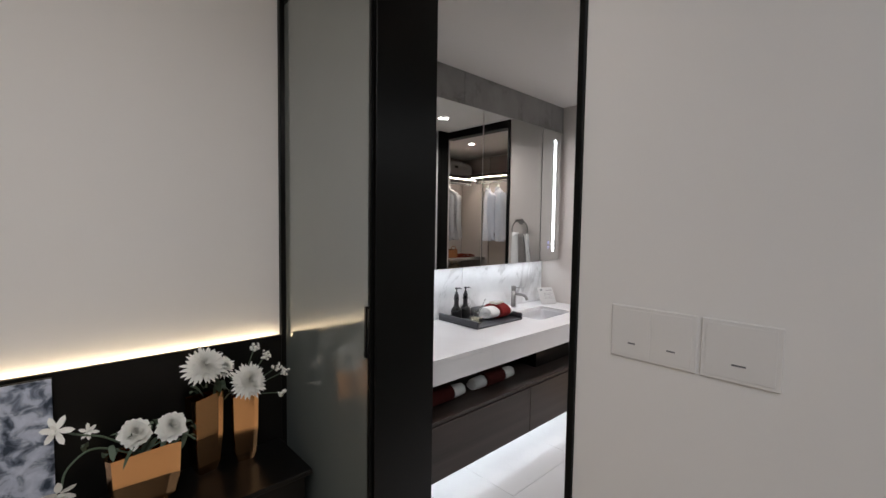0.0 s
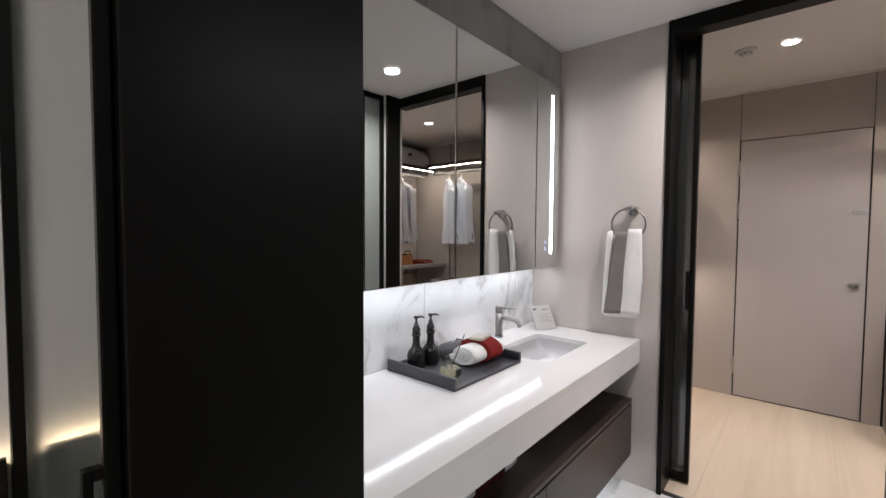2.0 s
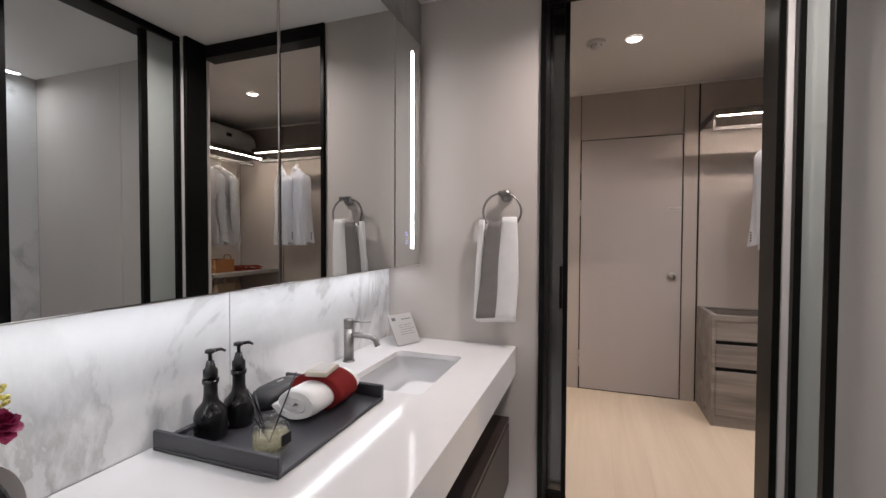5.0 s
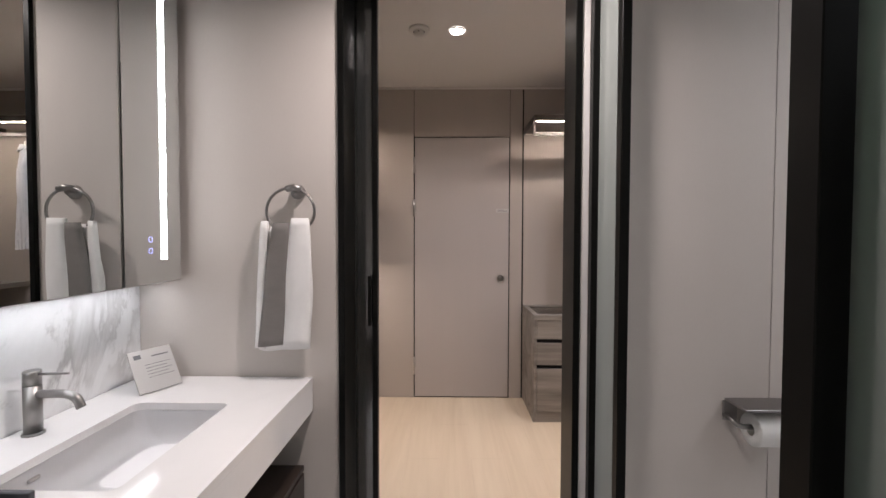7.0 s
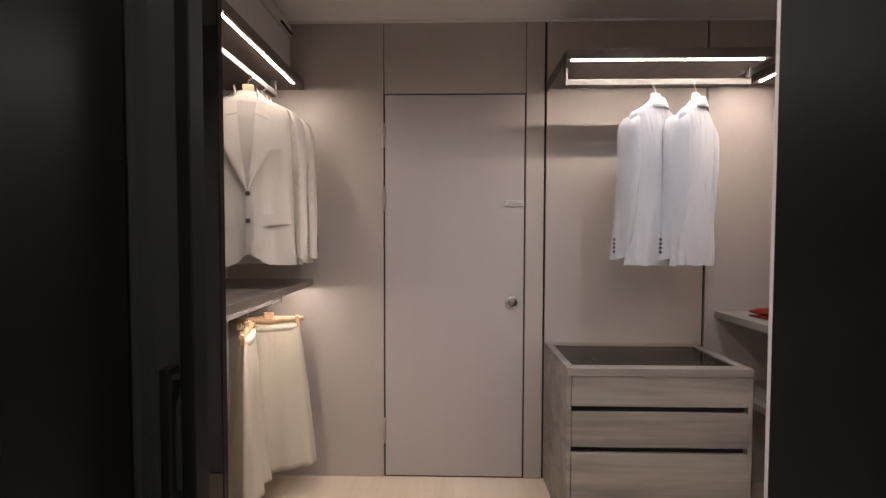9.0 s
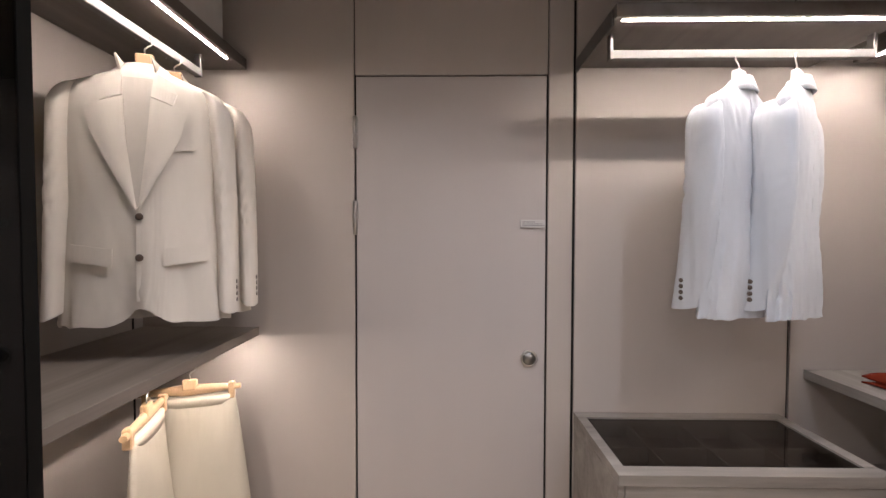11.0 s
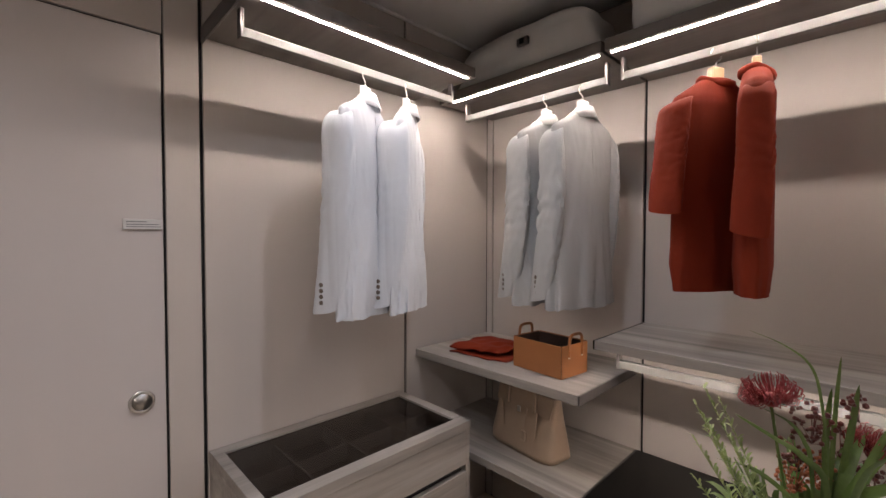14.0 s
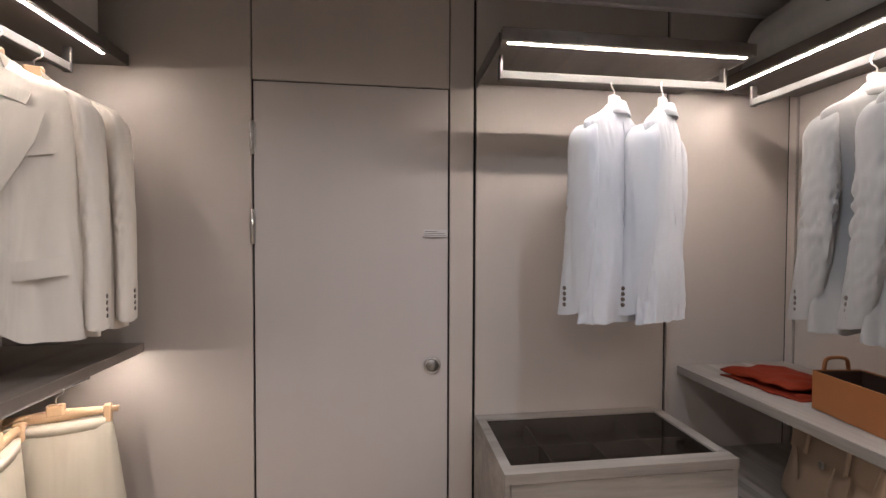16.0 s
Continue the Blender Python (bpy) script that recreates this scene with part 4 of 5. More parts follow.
for x, seed, turn in ((4.372, 3.1, 81), (4.212, 9.4, 77)):
    jacket((x, -0.792, 1.962), turn, SUIT_GREY, "light grey suit jacket hanging with its back showing", seed, False, 0.82, 0.76, 1.0, True, 0.002, 0.020, 0.020, 0.0030, 0.55)
    hanger((x, -0.792, 1.966), turn, HANGER_WHITE, "white hanger holding a grey jacket", 0.14)

JUMPER = [(0.0, 0.054, 0.040), (-0.016, 0.080, 0.046), (-0.040, 0.120, 0.050), (-0.062, 0.155, 0.054), (-0.085, 0.168, 0.058), (-0.25, 0.162, 0.058), (-0.45, 0.158, 0.060), (-0.570, 0.160, 0.062), (-0.62, 0.148, 0.055), (-0.652, 0.144, 0.052)]


def jumper(at, turn, seed, long, wide):
    t = thing("jumper", at, "rust red knitted jumper with short sleeves on a hanger", "jumper", "rust red jumpers", turn=turn)
    part("body", torso([(z, w_, d_ * 0.8) for z, w_, d_ in JUMPER], seed, 0.011, rag=0.0, creases=0.0016), KNIT_RUST, t)
    rings = []
    for k in range(29):
        a = 6.28318 * k / 28
        c = Vector((0.056 * math.cos(a), 0.042 * math.sin(a), 0.002 - 0.022 * max(0, -math.sin(a))))
        d = Vector((math.cos(a), math.sin(a), 0))
        rings.append([c + d * 0.006 * math.cos(0.785 * i) + Vector((0, 0, 0.011 * math.sin(0.785 * i))) for i in range(8)])
    part("neckband", loft(rings, caps=False), KNIT_RUST, t)
    for s in (-1, 1):
        part("sleeve", sleeve(s, (0.156, 0.0, -0.064), long, wide, wide * 1.04, seed + s, 0.0, 0.026, 0.22, -0.01), KNIT_RUST, t)


for x, turn, seed in ((3.768, -117, 4.0), (3.664, -80, 6.5)):
    jumper((x, -0.792, 1.958), turn, seed, *((0.34, 0.052) if turn < -110 else (0.41, 0.040)))
    hanger((x, -0.792, 1.966), turn, HANGER_WOOD, "pale wooden hanger holding a rust jumper", 0.13)


def skirt(at, turn, seed, long, wide):
    t = thing("skirt", at, "pale cream flared skirt clipped to a hanger", "skirt", "cream skirts", turn=turn)
    rings = []
    for k in range(27):
        f = k / 26
        hw, hd = wide * (0.72 + 0.42 * f ** 0.8), 0.018 + 0.055 * f
        ring = []
        for i in range(72):
            a = 6.28318 * i / 72
            q = 1 + (0.02 + 0.36 * f) * 0.8 * math.sin(a * 9 + seed + 1.2 * math.sin(a * 2 + seed)) * (0.6 + 0.4 * noise.noise((seed, a, f)))
            ring.append((hw * math.cos(a) * (1 + 0.02 * f * math.sin(9 * a)), hd * math.sin(a) * q + 0.012 * f * math.sin(5 * math.cos(a) + seed), -long * f + 0.012 * f * noise.noise((math.cos(a) * 3, seed, 2))))
        rings.append(ring)
    part("cloth", loft(rings), SILK_CREAM, t)
    part("waistband", loft([[(wide * 0.73 * math.cos(6.28318 * i / 40), 0.021 * math.sin(6.28318 * i / 40), z) for i in range(40)] for z in (-0.03, 0.004)]), SILK_CREAM, t)


skirt((4.745, 1.752, 0.885), -72, 0.6, 0.72, 0.190)
hanger((4.745, 1.760, 0.915), -72, HANGER_WOOD, "wooden clip hanger holding a cream skirt", 0.165, True, 0.103)
skirt((4.53, 1.755, 0.885), 17, 2.9, 0.68, 0.165)
hanger((4.53, 1.760, 0.915), 17, HANGER_WOOD, "wooden clip hanger holding a cream skirt", 0.16, True, 0.103)


# ---- dressing room: loose things ----
def soft_case(x0, x1, y0, y1, z0, z1, seed, label, slump=0.05, clasp=True):
    """A padded storage case with sagging sides."""
    t = thing("storage_case", ((x0 + x1) / 2, (y0 + y1) / 2, z0), label, "storage case")
    bm = bmesh.new()
    bmesh.ops.create_cube(bm, size=1)
    bmesh.ops.subdivide_edges(bm, edges=bm.edges[:], cuts=9, use_grid_fill=True)
    for v in bm.verts:
        p = v.co.copy()
        r = Vector((abs(p.x) * 2, abs(p.y) * 2, abs(p.z) * 2))
        k = (r.x ** 9 + r.y ** 9 + r.z ** 9) ** (-1 / 9) * max(r)
        p *= k
        top = p.z + 0.5
        q = 0.02 * noise.noise((p.x * 3 + seed, p.y * 3, p.z * 4))
        v.co = ((x0 + x1) / 2 + p.x * (x1 - x0) * (1 - slump * top * 0.6) + q, (y0 + y1) / 2 + p.y * (y1 - y0) * (1 - slump * top) + q * 0.6, z0 + top * (z1 - z0) + (0.5 * q - 0.02 * abs(p.x) * slump * 8 if top > 0.6 else 0))
    smooth(bm)
    part("body", bm, CANVAS_GREY, t)
    if clasp:
        xm = (x0 + x1) / 2 - 0.05
        part("clasp", box(xm - 0.028, xm + 0.028, y1 - 0.012, y1 + 0.006, z0 + (z1 - z0) * 0.5, z0 + (z1 - z0) * 0.5 + 0.032, 0.003), EDGE_METAL, t, "dark metal clasp")
        part("strap", box(xm - 0.010, xm + 0.012, y1 - 0.002, y1 + 0.010, z0 + (z1 - z0) * 0.5 + 0.004, z0 + (z1 - z0) * 0.5 + 0.028, 0.002), BLACK_METAL, t, "black leather tab")
    return t


soft_case(4.15, 4.86, -1.06, -0.735, 2.162, 2.385, 1.0, "pale grey canvas storage case with a dark clasp", 0.18)
soft_case(3.42, 4.03, -1.06, -0.715, 2.162, 2.46, 4.0, "tall pale grey canvas storage bag on the shelf", 0.05, False)
t = thing("storage_box", (4.6, 1.84, 2.162), "cream lidded storage box with a dark handle", "storage box")
part("body", box(4.18, 4.84, 1.672, 2.02, 2.162, 2.345, 0.008, seg=2), CANVAS_GREY, t)
part("lid", box(4.174, 4.846, 1.666, 2.026, 2.346, 2.405, 0.008, seg=2), CANVAS_GREY, t)
part("handle", tube(sweep([(4.70, 1.664, 2.36), (4.70, 1.650, 2.345), (4.76, 1.648, 2.340), (4.80, 1.650, 2.345), (4.80, 1.664, 2.36)], 5), 0.006, n=8), BLACK_METAL, t, "black strap handle")

# folded red cloth
t = thing("folded_scarf", (4.63, -0.78, 0.935), "folded rust red knitted cloth on the shelf", "scarf")
for k, (dx, z0) in enumerate(((0.0, 0.936), (0.014, 0.953))):
    bm = bmesh.new()
    bmesh.ops.create_grid(bm, x_segments=22, y_segments=16, size=0.5)
    for v in bm.verts:
        x, y = v.co.x, v.co.y
        e = 1 - max(abs(x), abs(y)) ** 6 * 40
        v.co = (4.645 + dx + x * (0.29 - 0.03 * k) + 0.012 * noise.noise((y * 4, k, 1)), -0.79 + y * 0.25 + 0.02 * noise.noise((x * 3, k, 5)) + 0.04 * x, z0 + max(0.0, 0.016 * max(0.15, e) + 0.012 * noise.noise((x * 5, y * 5, k)) + 0.010 * k))
    bmesh.ops.solidify(bm, geom=bm.faces[:], thickness=0.006)
    smooth(bm)
    part("fold", bm, KNIT_RUST, t)

# leather basket
t = thing("leather_basket", (4.33, -0.76, 0.936), "tan leather open basket with two loop handles", "basket", turn=-6)
W, D, H = 0.118, 0.082, 0.125
for nm, dims in (("side_panel", (-W, W, -D - 0.004, -D)), ("side_panel", (-W, W, D, D + 0.004)), ("end_panel", (-W - 0.004, -W, -D, D)), ("end_panel", (W, W + 0.004, -D, D))):
    part(nm, box(*dims, 0.001, H, 0.0015), LEATHER_TAN, t)
part("base_panel", box(-W, W, -D, D, 0.001, 0.006), DARK_LINING, t)
for y in (-D + 0.0005, D - 0.0035):
    part("lining", box(-W + 0.001, W - 0.001, y, y + 0.003, 0.006, H - 0.004), DARK_LINING, t)
for x in (-W + 0.0005, W - 0.0035):
    part("lining", box(x, x + 0.003, -D + 0.004, D - 0.004, 0.006, H - 0.004), DARK_LINING, t)
for x in (-W - 0.006, W + 0.006):
    pts = sweep([(x, -0.042, H - 0.045), (x, -0.040, H + 0.01), (x, -0.028, H + 0.036), (x, 0.028, H + 0.036), (x, 0.040, H + 0.01), (x, 0.042, H - 0.045)], 5)
    part("handle", tube(pts, 0.006, n=8), LEATHER_TAN, t, "tan leather loop handle")
    for y in (-0.042, 0.042):
        part("rivet", lathe([(0.001, 0), (0.005, 0), (0.004, 0.003), (0.001, 0.004)], (x, y, H - 0.05), 10), STEEL, t, "small metal rivet")

# handbag on the low shelf
t = thing("handbag", (4.45, -0.80, 0.561), "taupe leather handbag with hanging straps", "handbag", turn=-8)
rings = []
for k in range(15):
    f = k / 14
    hw, hd = 0.178 - 0.022 * f, 0.088 - 0.066 * f ** 1.3
    rings.append([(x * (1 + 0.02 * noise.noise((x * 12, y * 9, f * 3))), y + 0.004 * noise.noise((x * 15, f * 4, 2)), 0.002 + 0.255 * f + 0.006 * math.sin(x * 9) * f) for x, y in super_ring(hw, hd, 44, 4.5)])
body = part("body", loft(rings), LEATHER_TAUPE, t)
part("flap", sheet([(-0.15, 0.050, 0.175), (0.15, 0.050, 0.175), (0.155, 0.028, 0.252), (-0.155, 0.028, 0.252)], 0.005), LEATHER_TAUPE, t)
for s in (-1, 1):
    pts = sweep([(-0.075, s * 0.058, 0.18), (-0.072, s * 0.045, 0.26), (-0.045, s * 0.035, 0.315), (0.045, s * 0.035, 0.315), (0.072, s * 0.045, 0.26), (0.075, s * 0.058, 0.18)], 6)
    part("handle", tube(pts, 0.0065, n=8), LEATHER_TAUPE, t)
for x, dx in ((-0.10, -0.01), (0.10, -0.035)):
    part("strap", sheet([(x, 0.064, 0.19), (x + 0.016, 0.064, 0.19), (x + 0.016 + dx, 0.088, 0.095), (x + dx, 0.088, 0.095)], 0.003), LEATHER_TAUPE, t)
part("lock", box(-0.008, 0.010, 0.062, 0.070, 0.165, 0.19, 0.002), STEEL, t, "small steel padlock")
part("key_tag", box(-0.055, -0.030, 0.084, 0.089, 0.06, 0.105, 0.004), LEATHER_TAUPE, t, "leather key tag on a cord")
part("cord", tube([(-0.042, 0.062, 0.19), (-0.043, 0.082, 0.13), (-0.043, 0.087, 0.10)], 0.0022, n=6), LEATHER_TAUPE, t)

# smoke detector
t = thing("smoke_detector", (4.0, 1.10, 2.482), "round white ceiling smoke detector", "smoke detector")
part("base", lathe([(0.058, 0), (0.058, -0.010), (0.050, -0.016), (0.001, -0.016)], (4.0, 1.105, 2.4815), 28), CEILING, t)
part("head", lathe([(0.034, -0.0165), (0.032, -0.034), (0.020, -0.042), (0.001, -0.042)], (4.0, 1.105, 2.4815), 24), CEILING, t)
for k in range(6):
    a = 1.047 * k
    part("slot", box(4.0 + 0.032 * math.cos(a) - 0.004, 4.0 + 0.032 * math.cos(a) + 0.004, 1.105 + 0.032 * math.sin(a) - 0.004, 1.105 + 0.032 * math.sin(a) + 0.004, 2.452, 2.459, 0.001), INK, t, "dark vent slot")


# ---- plants ----
def bloom(at, r, petals, layers, material, parent, tilt=(0, 0), name="blossom", narrow=0.3, cup=0.5, label=""):
    """A flower head of many curved petals in layers."""
    bm = bmesh.new()
    for l in range(layers):
        f = l / max(1, layers - 1)
        n = max(4, round(petals * (1 - 0.45 * f)))
        for k in range(n):
            a = 6.28318 * (k + 0.5 * l + 0.25 * random.random()) / n
            ln = r * (1 - 0.5 * f) * random.uniform(0.85, 1.1)
            lift = radians(8 + 68 * f * cup + random.uniform(-8, 8))
            w = r * narrow * (1 - 0.3 * f)
            rows = []
            for q, ww in ((0.08, 0.35), (0.45, 0.95), (0.8, 0.8), (1.0, 0.12)):
                d = ln * q
                z = d * math.sin(lift) + 0.22 * r * (q * q) * (0.5 - f) * -1 + 0.05 * r * l
                h = d * math.cos(lift)
                rows.append([bm.verts.new((h * math.cos(a) - s * ww * w * 0.5 * math.sin(a), h * math.sin(a) + s * ww * w * 0.5 * math.cos(a), z + 0.10 * w * abs(s))) for s in (-1, 0, 1)])
            for p, q in zip(rows, rows[1:]):
                for i in (0, 1):
                    bm.faces.new((p[i], p[i + 1], q[i + 1], q[i])).smooth = True
    bmesh.ops.transform(bm, matrix=pose(*at, tilt[0], tilt[1], 0), verts=bm.verts)
    return part(name, bm, material, parent, label)


def leaf_blade(a, b, width, bend=(0, 0, 0.03), bm=None, n=7):
    """A long curved leaf from a to b."""
    bm = bm or bmesh.new()
    a, b, bend = Vector(a), Vector(b), Vector(bend)
    d = (b - a).normalized()
    side = d.cross(Vector((random.uniform(-0.5, 0.5), random.uniform(-0.5, 0.5), 1))).normalized()
    rows = []
    for k in range(n):
        f = k / (n - 1)
        p = a.lerp(b, f) + bend * (4 * f * (1 - f))
        w = width * (0.35 + 1.3 * f) * (1 - f) ** 0.6 + 0.0006
        up = side.cross(d) * w * 0.25
        rows.append([bm.verts.new(p - side * w + up), bm.verts.new(p), bm.verts.new(p + side * w + up)])
    for p, q in zip(rows, rows[1:]):
        for i in (0, 1):
            bm.faces.new((p[i], p[i + 1], q[i + 1], q[i])).smooth = True
    return bm


def sprig(a, b, leaves, size, parent, material, name="sprig", bend=(0, 0, 0.02)):
    """A stem set with many small leaves."""
    a, b, bd = Vector(a), Vector(b), Vector(bend)
    pts = [a.lerp(b, k / 8) + bd * (4 * (k / 8) * (1 - k / 8)) for k in range(9)]
    bm = tube(pts, [0.0016 - 0.00012 * k for k in range(9)], n=5)
    for k in range(leaves):
        f = 0.15 + 0.85 * k / leaves
        p = a.lerp(b, f) + bd * (4 * f * (1 - f))
        d = Vector((random.uniform(-1, 1), random.uniform(-1, 1), random.uniform(-0.2, 0.9))).normalized() + (b - a).normalized() * 0.8
        leaf_blade(p, p + d.normalized() * size * (1.15 - 0.7 * f), size * 0.085, (0, 0, size * 0.08), bm, 4)
    return part(name, bm, material, parent)


def berries(at, r, count, size, material, parent, name="berry_spray"):
    bm = bmesh.new()
    for k in range(count):
        d = Vector((random.gauss(0, 1), random.gauss(0, 1), random.gauss(0, 0.8)))
        p = Vector(at) + d.normalized() * r * random.random() ** 0.4
        bmesh.ops.create_icosphere(bm, subdivisions=1, radius=size * random.uniform(0.7, 1.2), matrix=Matrix.Translation(p))
        if k % 3 == 0:
            tube([Vector(at) - Vector((0, 0, r)), p], 0.0008, bm, 4)
    return part(name, bm, material, parent)


# counter vase with fins
VX, VY, VZ = 1.505, 1.950, 0.7885
v = thing("fin_vase", (VX, VY, VZ), "round vase of flat charcoal and champagne fins", "vase")
part("core", lathe([(0.026, 0.001), (0.030, 0.03), (0.032, 0.10), (0.030, 0.150), (0.025, 0.150), (0.025, 0.12), (0.001, 0.12)], (VX, VY, VZ), 24), VASE_DARK, v)


def vase_fin(angle, pale):
    """One upright D-shaped plate standing out from the core."""
    bm = bmesh.new()
    c, q = math.cos(radians(angle)), math.sin(radians(angle))
    rim = [(0.020, 0.001), (0.020, 0.160)]
    for k in range(19):
        a = radians(84 - 168 * k / 18)
        rim.append((0.026 + 0.068 * math.cos(a) ** 0.8, 0.0805 + 0.080 * math.sin(a)))
    sides = []
    for w in (-0.0025, 0.0025):
        sides.append([bm.verts.new((VX + r_ * c - w * q, VY + r_ * q + w * c, VZ + z_)) for r_, z_ in rim])
    bm.faces.new(sides[0])
    bm.faces.new(sides[1][::-1])
    n = len(rim)
    for k in range(n):
        bm.faces.new((sides[0][k], sides[1][k], sides[1][(k + 1) % n], sides[0][(k + 1) % n]))
    bmesh.ops.recalc_face_normals(bm, faces=bm.faces[:])
    smooth(bm, False)
    part("fin", bm, VASE_PALE if pale else VASE_DARK, v, "flat champagne grey fin" if pale else "flat charcoal fin")


for k, pale in enumerate((False, True, False, False, True, False, True, True)):
    vase_fin(-200 + 45 * k + (10 if k == 3 else 0), pale)
bm = box(-0.031, 0.031, -0.0025, 0.0025, 0.001, 0.162, 0.001)
bmesh.ops.transform(bm, matrix=pose(VX + 0.014, VY - 0.062, VZ, 0, 0, 8), verts=bm.verts)
part("front_plate", bm, VASE_PALE, v, "flat champagne plate with gold script")
for z_, l_ in ((0.135, 0.010), (0.118, 0.018), (0.101, 0.014), (0.084, 0.008)):
    bm = box(-l_ / 2, l_ / 2, -0.0036, -0.0028, z_, z_ + 0.006)
    bmesh.ops.transform(bm, matrix=pose(VX + 0.018, VY - 0.062, VZ, 0, 0, 8), verts=bm.verts)
    part("script_line", bm, GOLD, v, "gold script line")
bq = thing("flower_arrangement", (VX, VY, VZ + 0.13), "mixed bouquet with yellow blossom and a magenta rose", "flowers")
for p, q in (((0.02, 0.0, 0.11), 0.05), ((0.05, 0.03, 0.13), 0.045), ((-0.01, 0.04, 0.12), 0.045), ((0.04, -0.02, 0.125), 0.035)):
    berries((VX + p[0], VY + p[1], VZ + 0.115 + p[2]), q, 75, 0.0042, PETAL_YELLOW, bq, "yellow_blossom")
bloom((VX + 0.045, VY - 0.055, VZ + 0.215), 0.030, 9, 5, PETAL_PINK, bq, (35, 25), "rose", 0.9, 1.2, "magenta rose")
bloom((VX - 0.01, VY - 0.05, VZ + 0.21), 0.028, 12, 4, BERRY, bq, (30, -10), "dark_flower", 0.4, 0.9, "dark rust flower")
for p in ((0.0, 0.0), (0.02, -0.03), (-0.02, 0.01)):
    berries((VX + p[0], VY + p[1] - 0.02, VZ + 0.185), 0.028, 18, 0.006, BERRY, bq)
bm = bmesh.new()
for k in range(16):
    a = random.uniform(0, 6.28)
    leaf_blade((VX, VY, VZ + 0.13), (VX + 0.08 * math.cos(a), VY + 0.07 * math.sin(a), VZ + 0.17 + 0.08 * random.random()), 0.012, (0, 0, 0.02), bm)
leaf_blade((VX, VY, VZ + 0.12), (VX - 0.11, VY + 0.06, VZ + 0.33), 0.007, (0, 0, 0.02), bm)
leaf_blade((VX, VY, VZ + 0.12), (VX - 0.04, VY + 0.02, VZ + 0.34), 0.008, (0, 0, 0.01), bm)
part("foliage", bm, LEAF, bq)
for e in ((-0.16, -0.02, 0.17), (-0.13, -0.07, 0.20), (-0.10, 0.02, 0.23), (-0.05, -0.10, 0.15)):
    sprig((VX, VY, VZ + 0.15), (VX + e[0], VY + e[1], VZ + e[2]), 22, 0.022, bq, LEAF_GREY)

# dressing room vase and flowers
FX, FY, FZ = 3.46, -0.10, 0.760
v = thing("flower_vase", (FX, FY, FZ), "dark round flower vase on the cabinet", "vase")
part("body", lathe([(0.045, 0.0), (0.075, 0.03), (0.085, 0.08), (0.065, 0.14), (0.045, 0.165), (0.048, 0.175), (0.040, 0.172), (0.038, 0.14), (0.001, 0.13)], (FX, FY, FZ), 28), VASE_DARK, v)
fl = thing("flower_arrangement", (FX, FY, FZ + 0.14), "wild bouquet with dark red pincushion flowers and long leaves", "flowers")


def pincushion(at, r, tilt):
    bm = bmesh.new()
    for k in range(190):
        a, e = random.uniform(0, 6.28), random.uniform(-0.15, 0.95)
        d = Vector((math.cos(a) * math.cos(e), math.sin(a) * math.cos(e), 0.7 * math.sin(e)))
        q = r * random.uniform(0.85, 1.12)
        tube([d * r * 0.12, d * q * 0.55 + Vector((0, 0, -0.02 * r)), d * q * 0.85 + Vector((0, 0, 0.06 * r)), d * q * 0.95 + Vector((0, 0, 0.26 * r)), d * q * 0.86 + Vector((0, 0, 0.36 * r))], [0.0009, 0.0009, 0.0008, 0.0007, 0.0010], bm, 4)
    bmesh.ops.create_icosphere(bm, subdivisions=2, radius=r * 0.3)
    bmesh.ops.transform(bm, matrix=pose(*at, *tilt, 0), verts=bm.verts)
    part("pincushion_flower", bm, PETAL_RED, fl, "dark red pincushion flower")


pincushion((3.522, -0.115, 1.208), 0.043, (-8, 12))
pincushion((3.40, -0.20, 1.13), 0.045, (10, -20))
bm = bmesh.new()
base = Vector((FX, FY, FZ + 0.15))


def arched_blade(points, width, bm):
    """A narrow keeled leaf that follows a curve to a fine tip."""
    pts = sweep([Vector(p) for p in points], 7)
    side = Vector((0.75, 0.55, 0.15)).normalized()
    rows = []
    for k, p in enumerate(pts):
        f = k / (len(pts) - 1)
        w = width * (0.55 + 0.9 * f) * (1 - f) ** 0.55 + 0.0004
        d = (pts[min(k + 1, len(pts) - 1)] - pts[max(k - 1, 0)]).normalized()
        s = (side - d * side.dot(d)).normalized()
        up = s.cross(d) * w * 0.3
        rows.append([bm.verts.new(p - s * w + up), bm.verts.new(p), bm.verts.new(p + s * w + up)])
    for p, q in zip(rows, rows[1:]):
        for i in (0, 1):
            bm.faces.new((p[i], p[i + 1], q[i + 1], q[i])).smooth = True


arched_blade((base, (3.452, -0.12, 1.10), (3.461, -0.13, 1.214), (3.476, -0.14, 1.268), (3.511, -0.14, 1.296), (3.557, -0.14, 1.312)), 0.0030, bm)
arched_blade((base, (3.450, -0.10, 1.09), (3.478, -0.08, 1.143), (3.513, -0.07, 1.165), (3.560, -0.06, 1.189)), 0.0062, bm)
arched_blade((base, (3.468, -0.10, 1.11), (3.477, -0.10, 1.157), (3.497, -0.10, 1.184), (3.532, -0.10, 1.196)), 0.0042, bm)
arched_blade((base, (3.47, -0.05, 1.06), (3.52, -0.03, 1.12), (3.575, -0.01, 1.13)), 0.0050, bm)
arched_blade((base, (3.45, -0.14, 1.08), (3.446, -0.15, 1.20), (3.442, -0.16, 1.285)), 0.0052, bm)
arched_blade((base, (3.44, -0.14, 1.07), (3.428, -0.16, 1.17), (3.421, -0.16, 1.246)), 0.0085, bm)
arched_blade((base, (3.455, -0.14, 1.08), (3.456, -0.155, 1.16), (3.452, -0.165, 1.232)), 0.0078, bm)
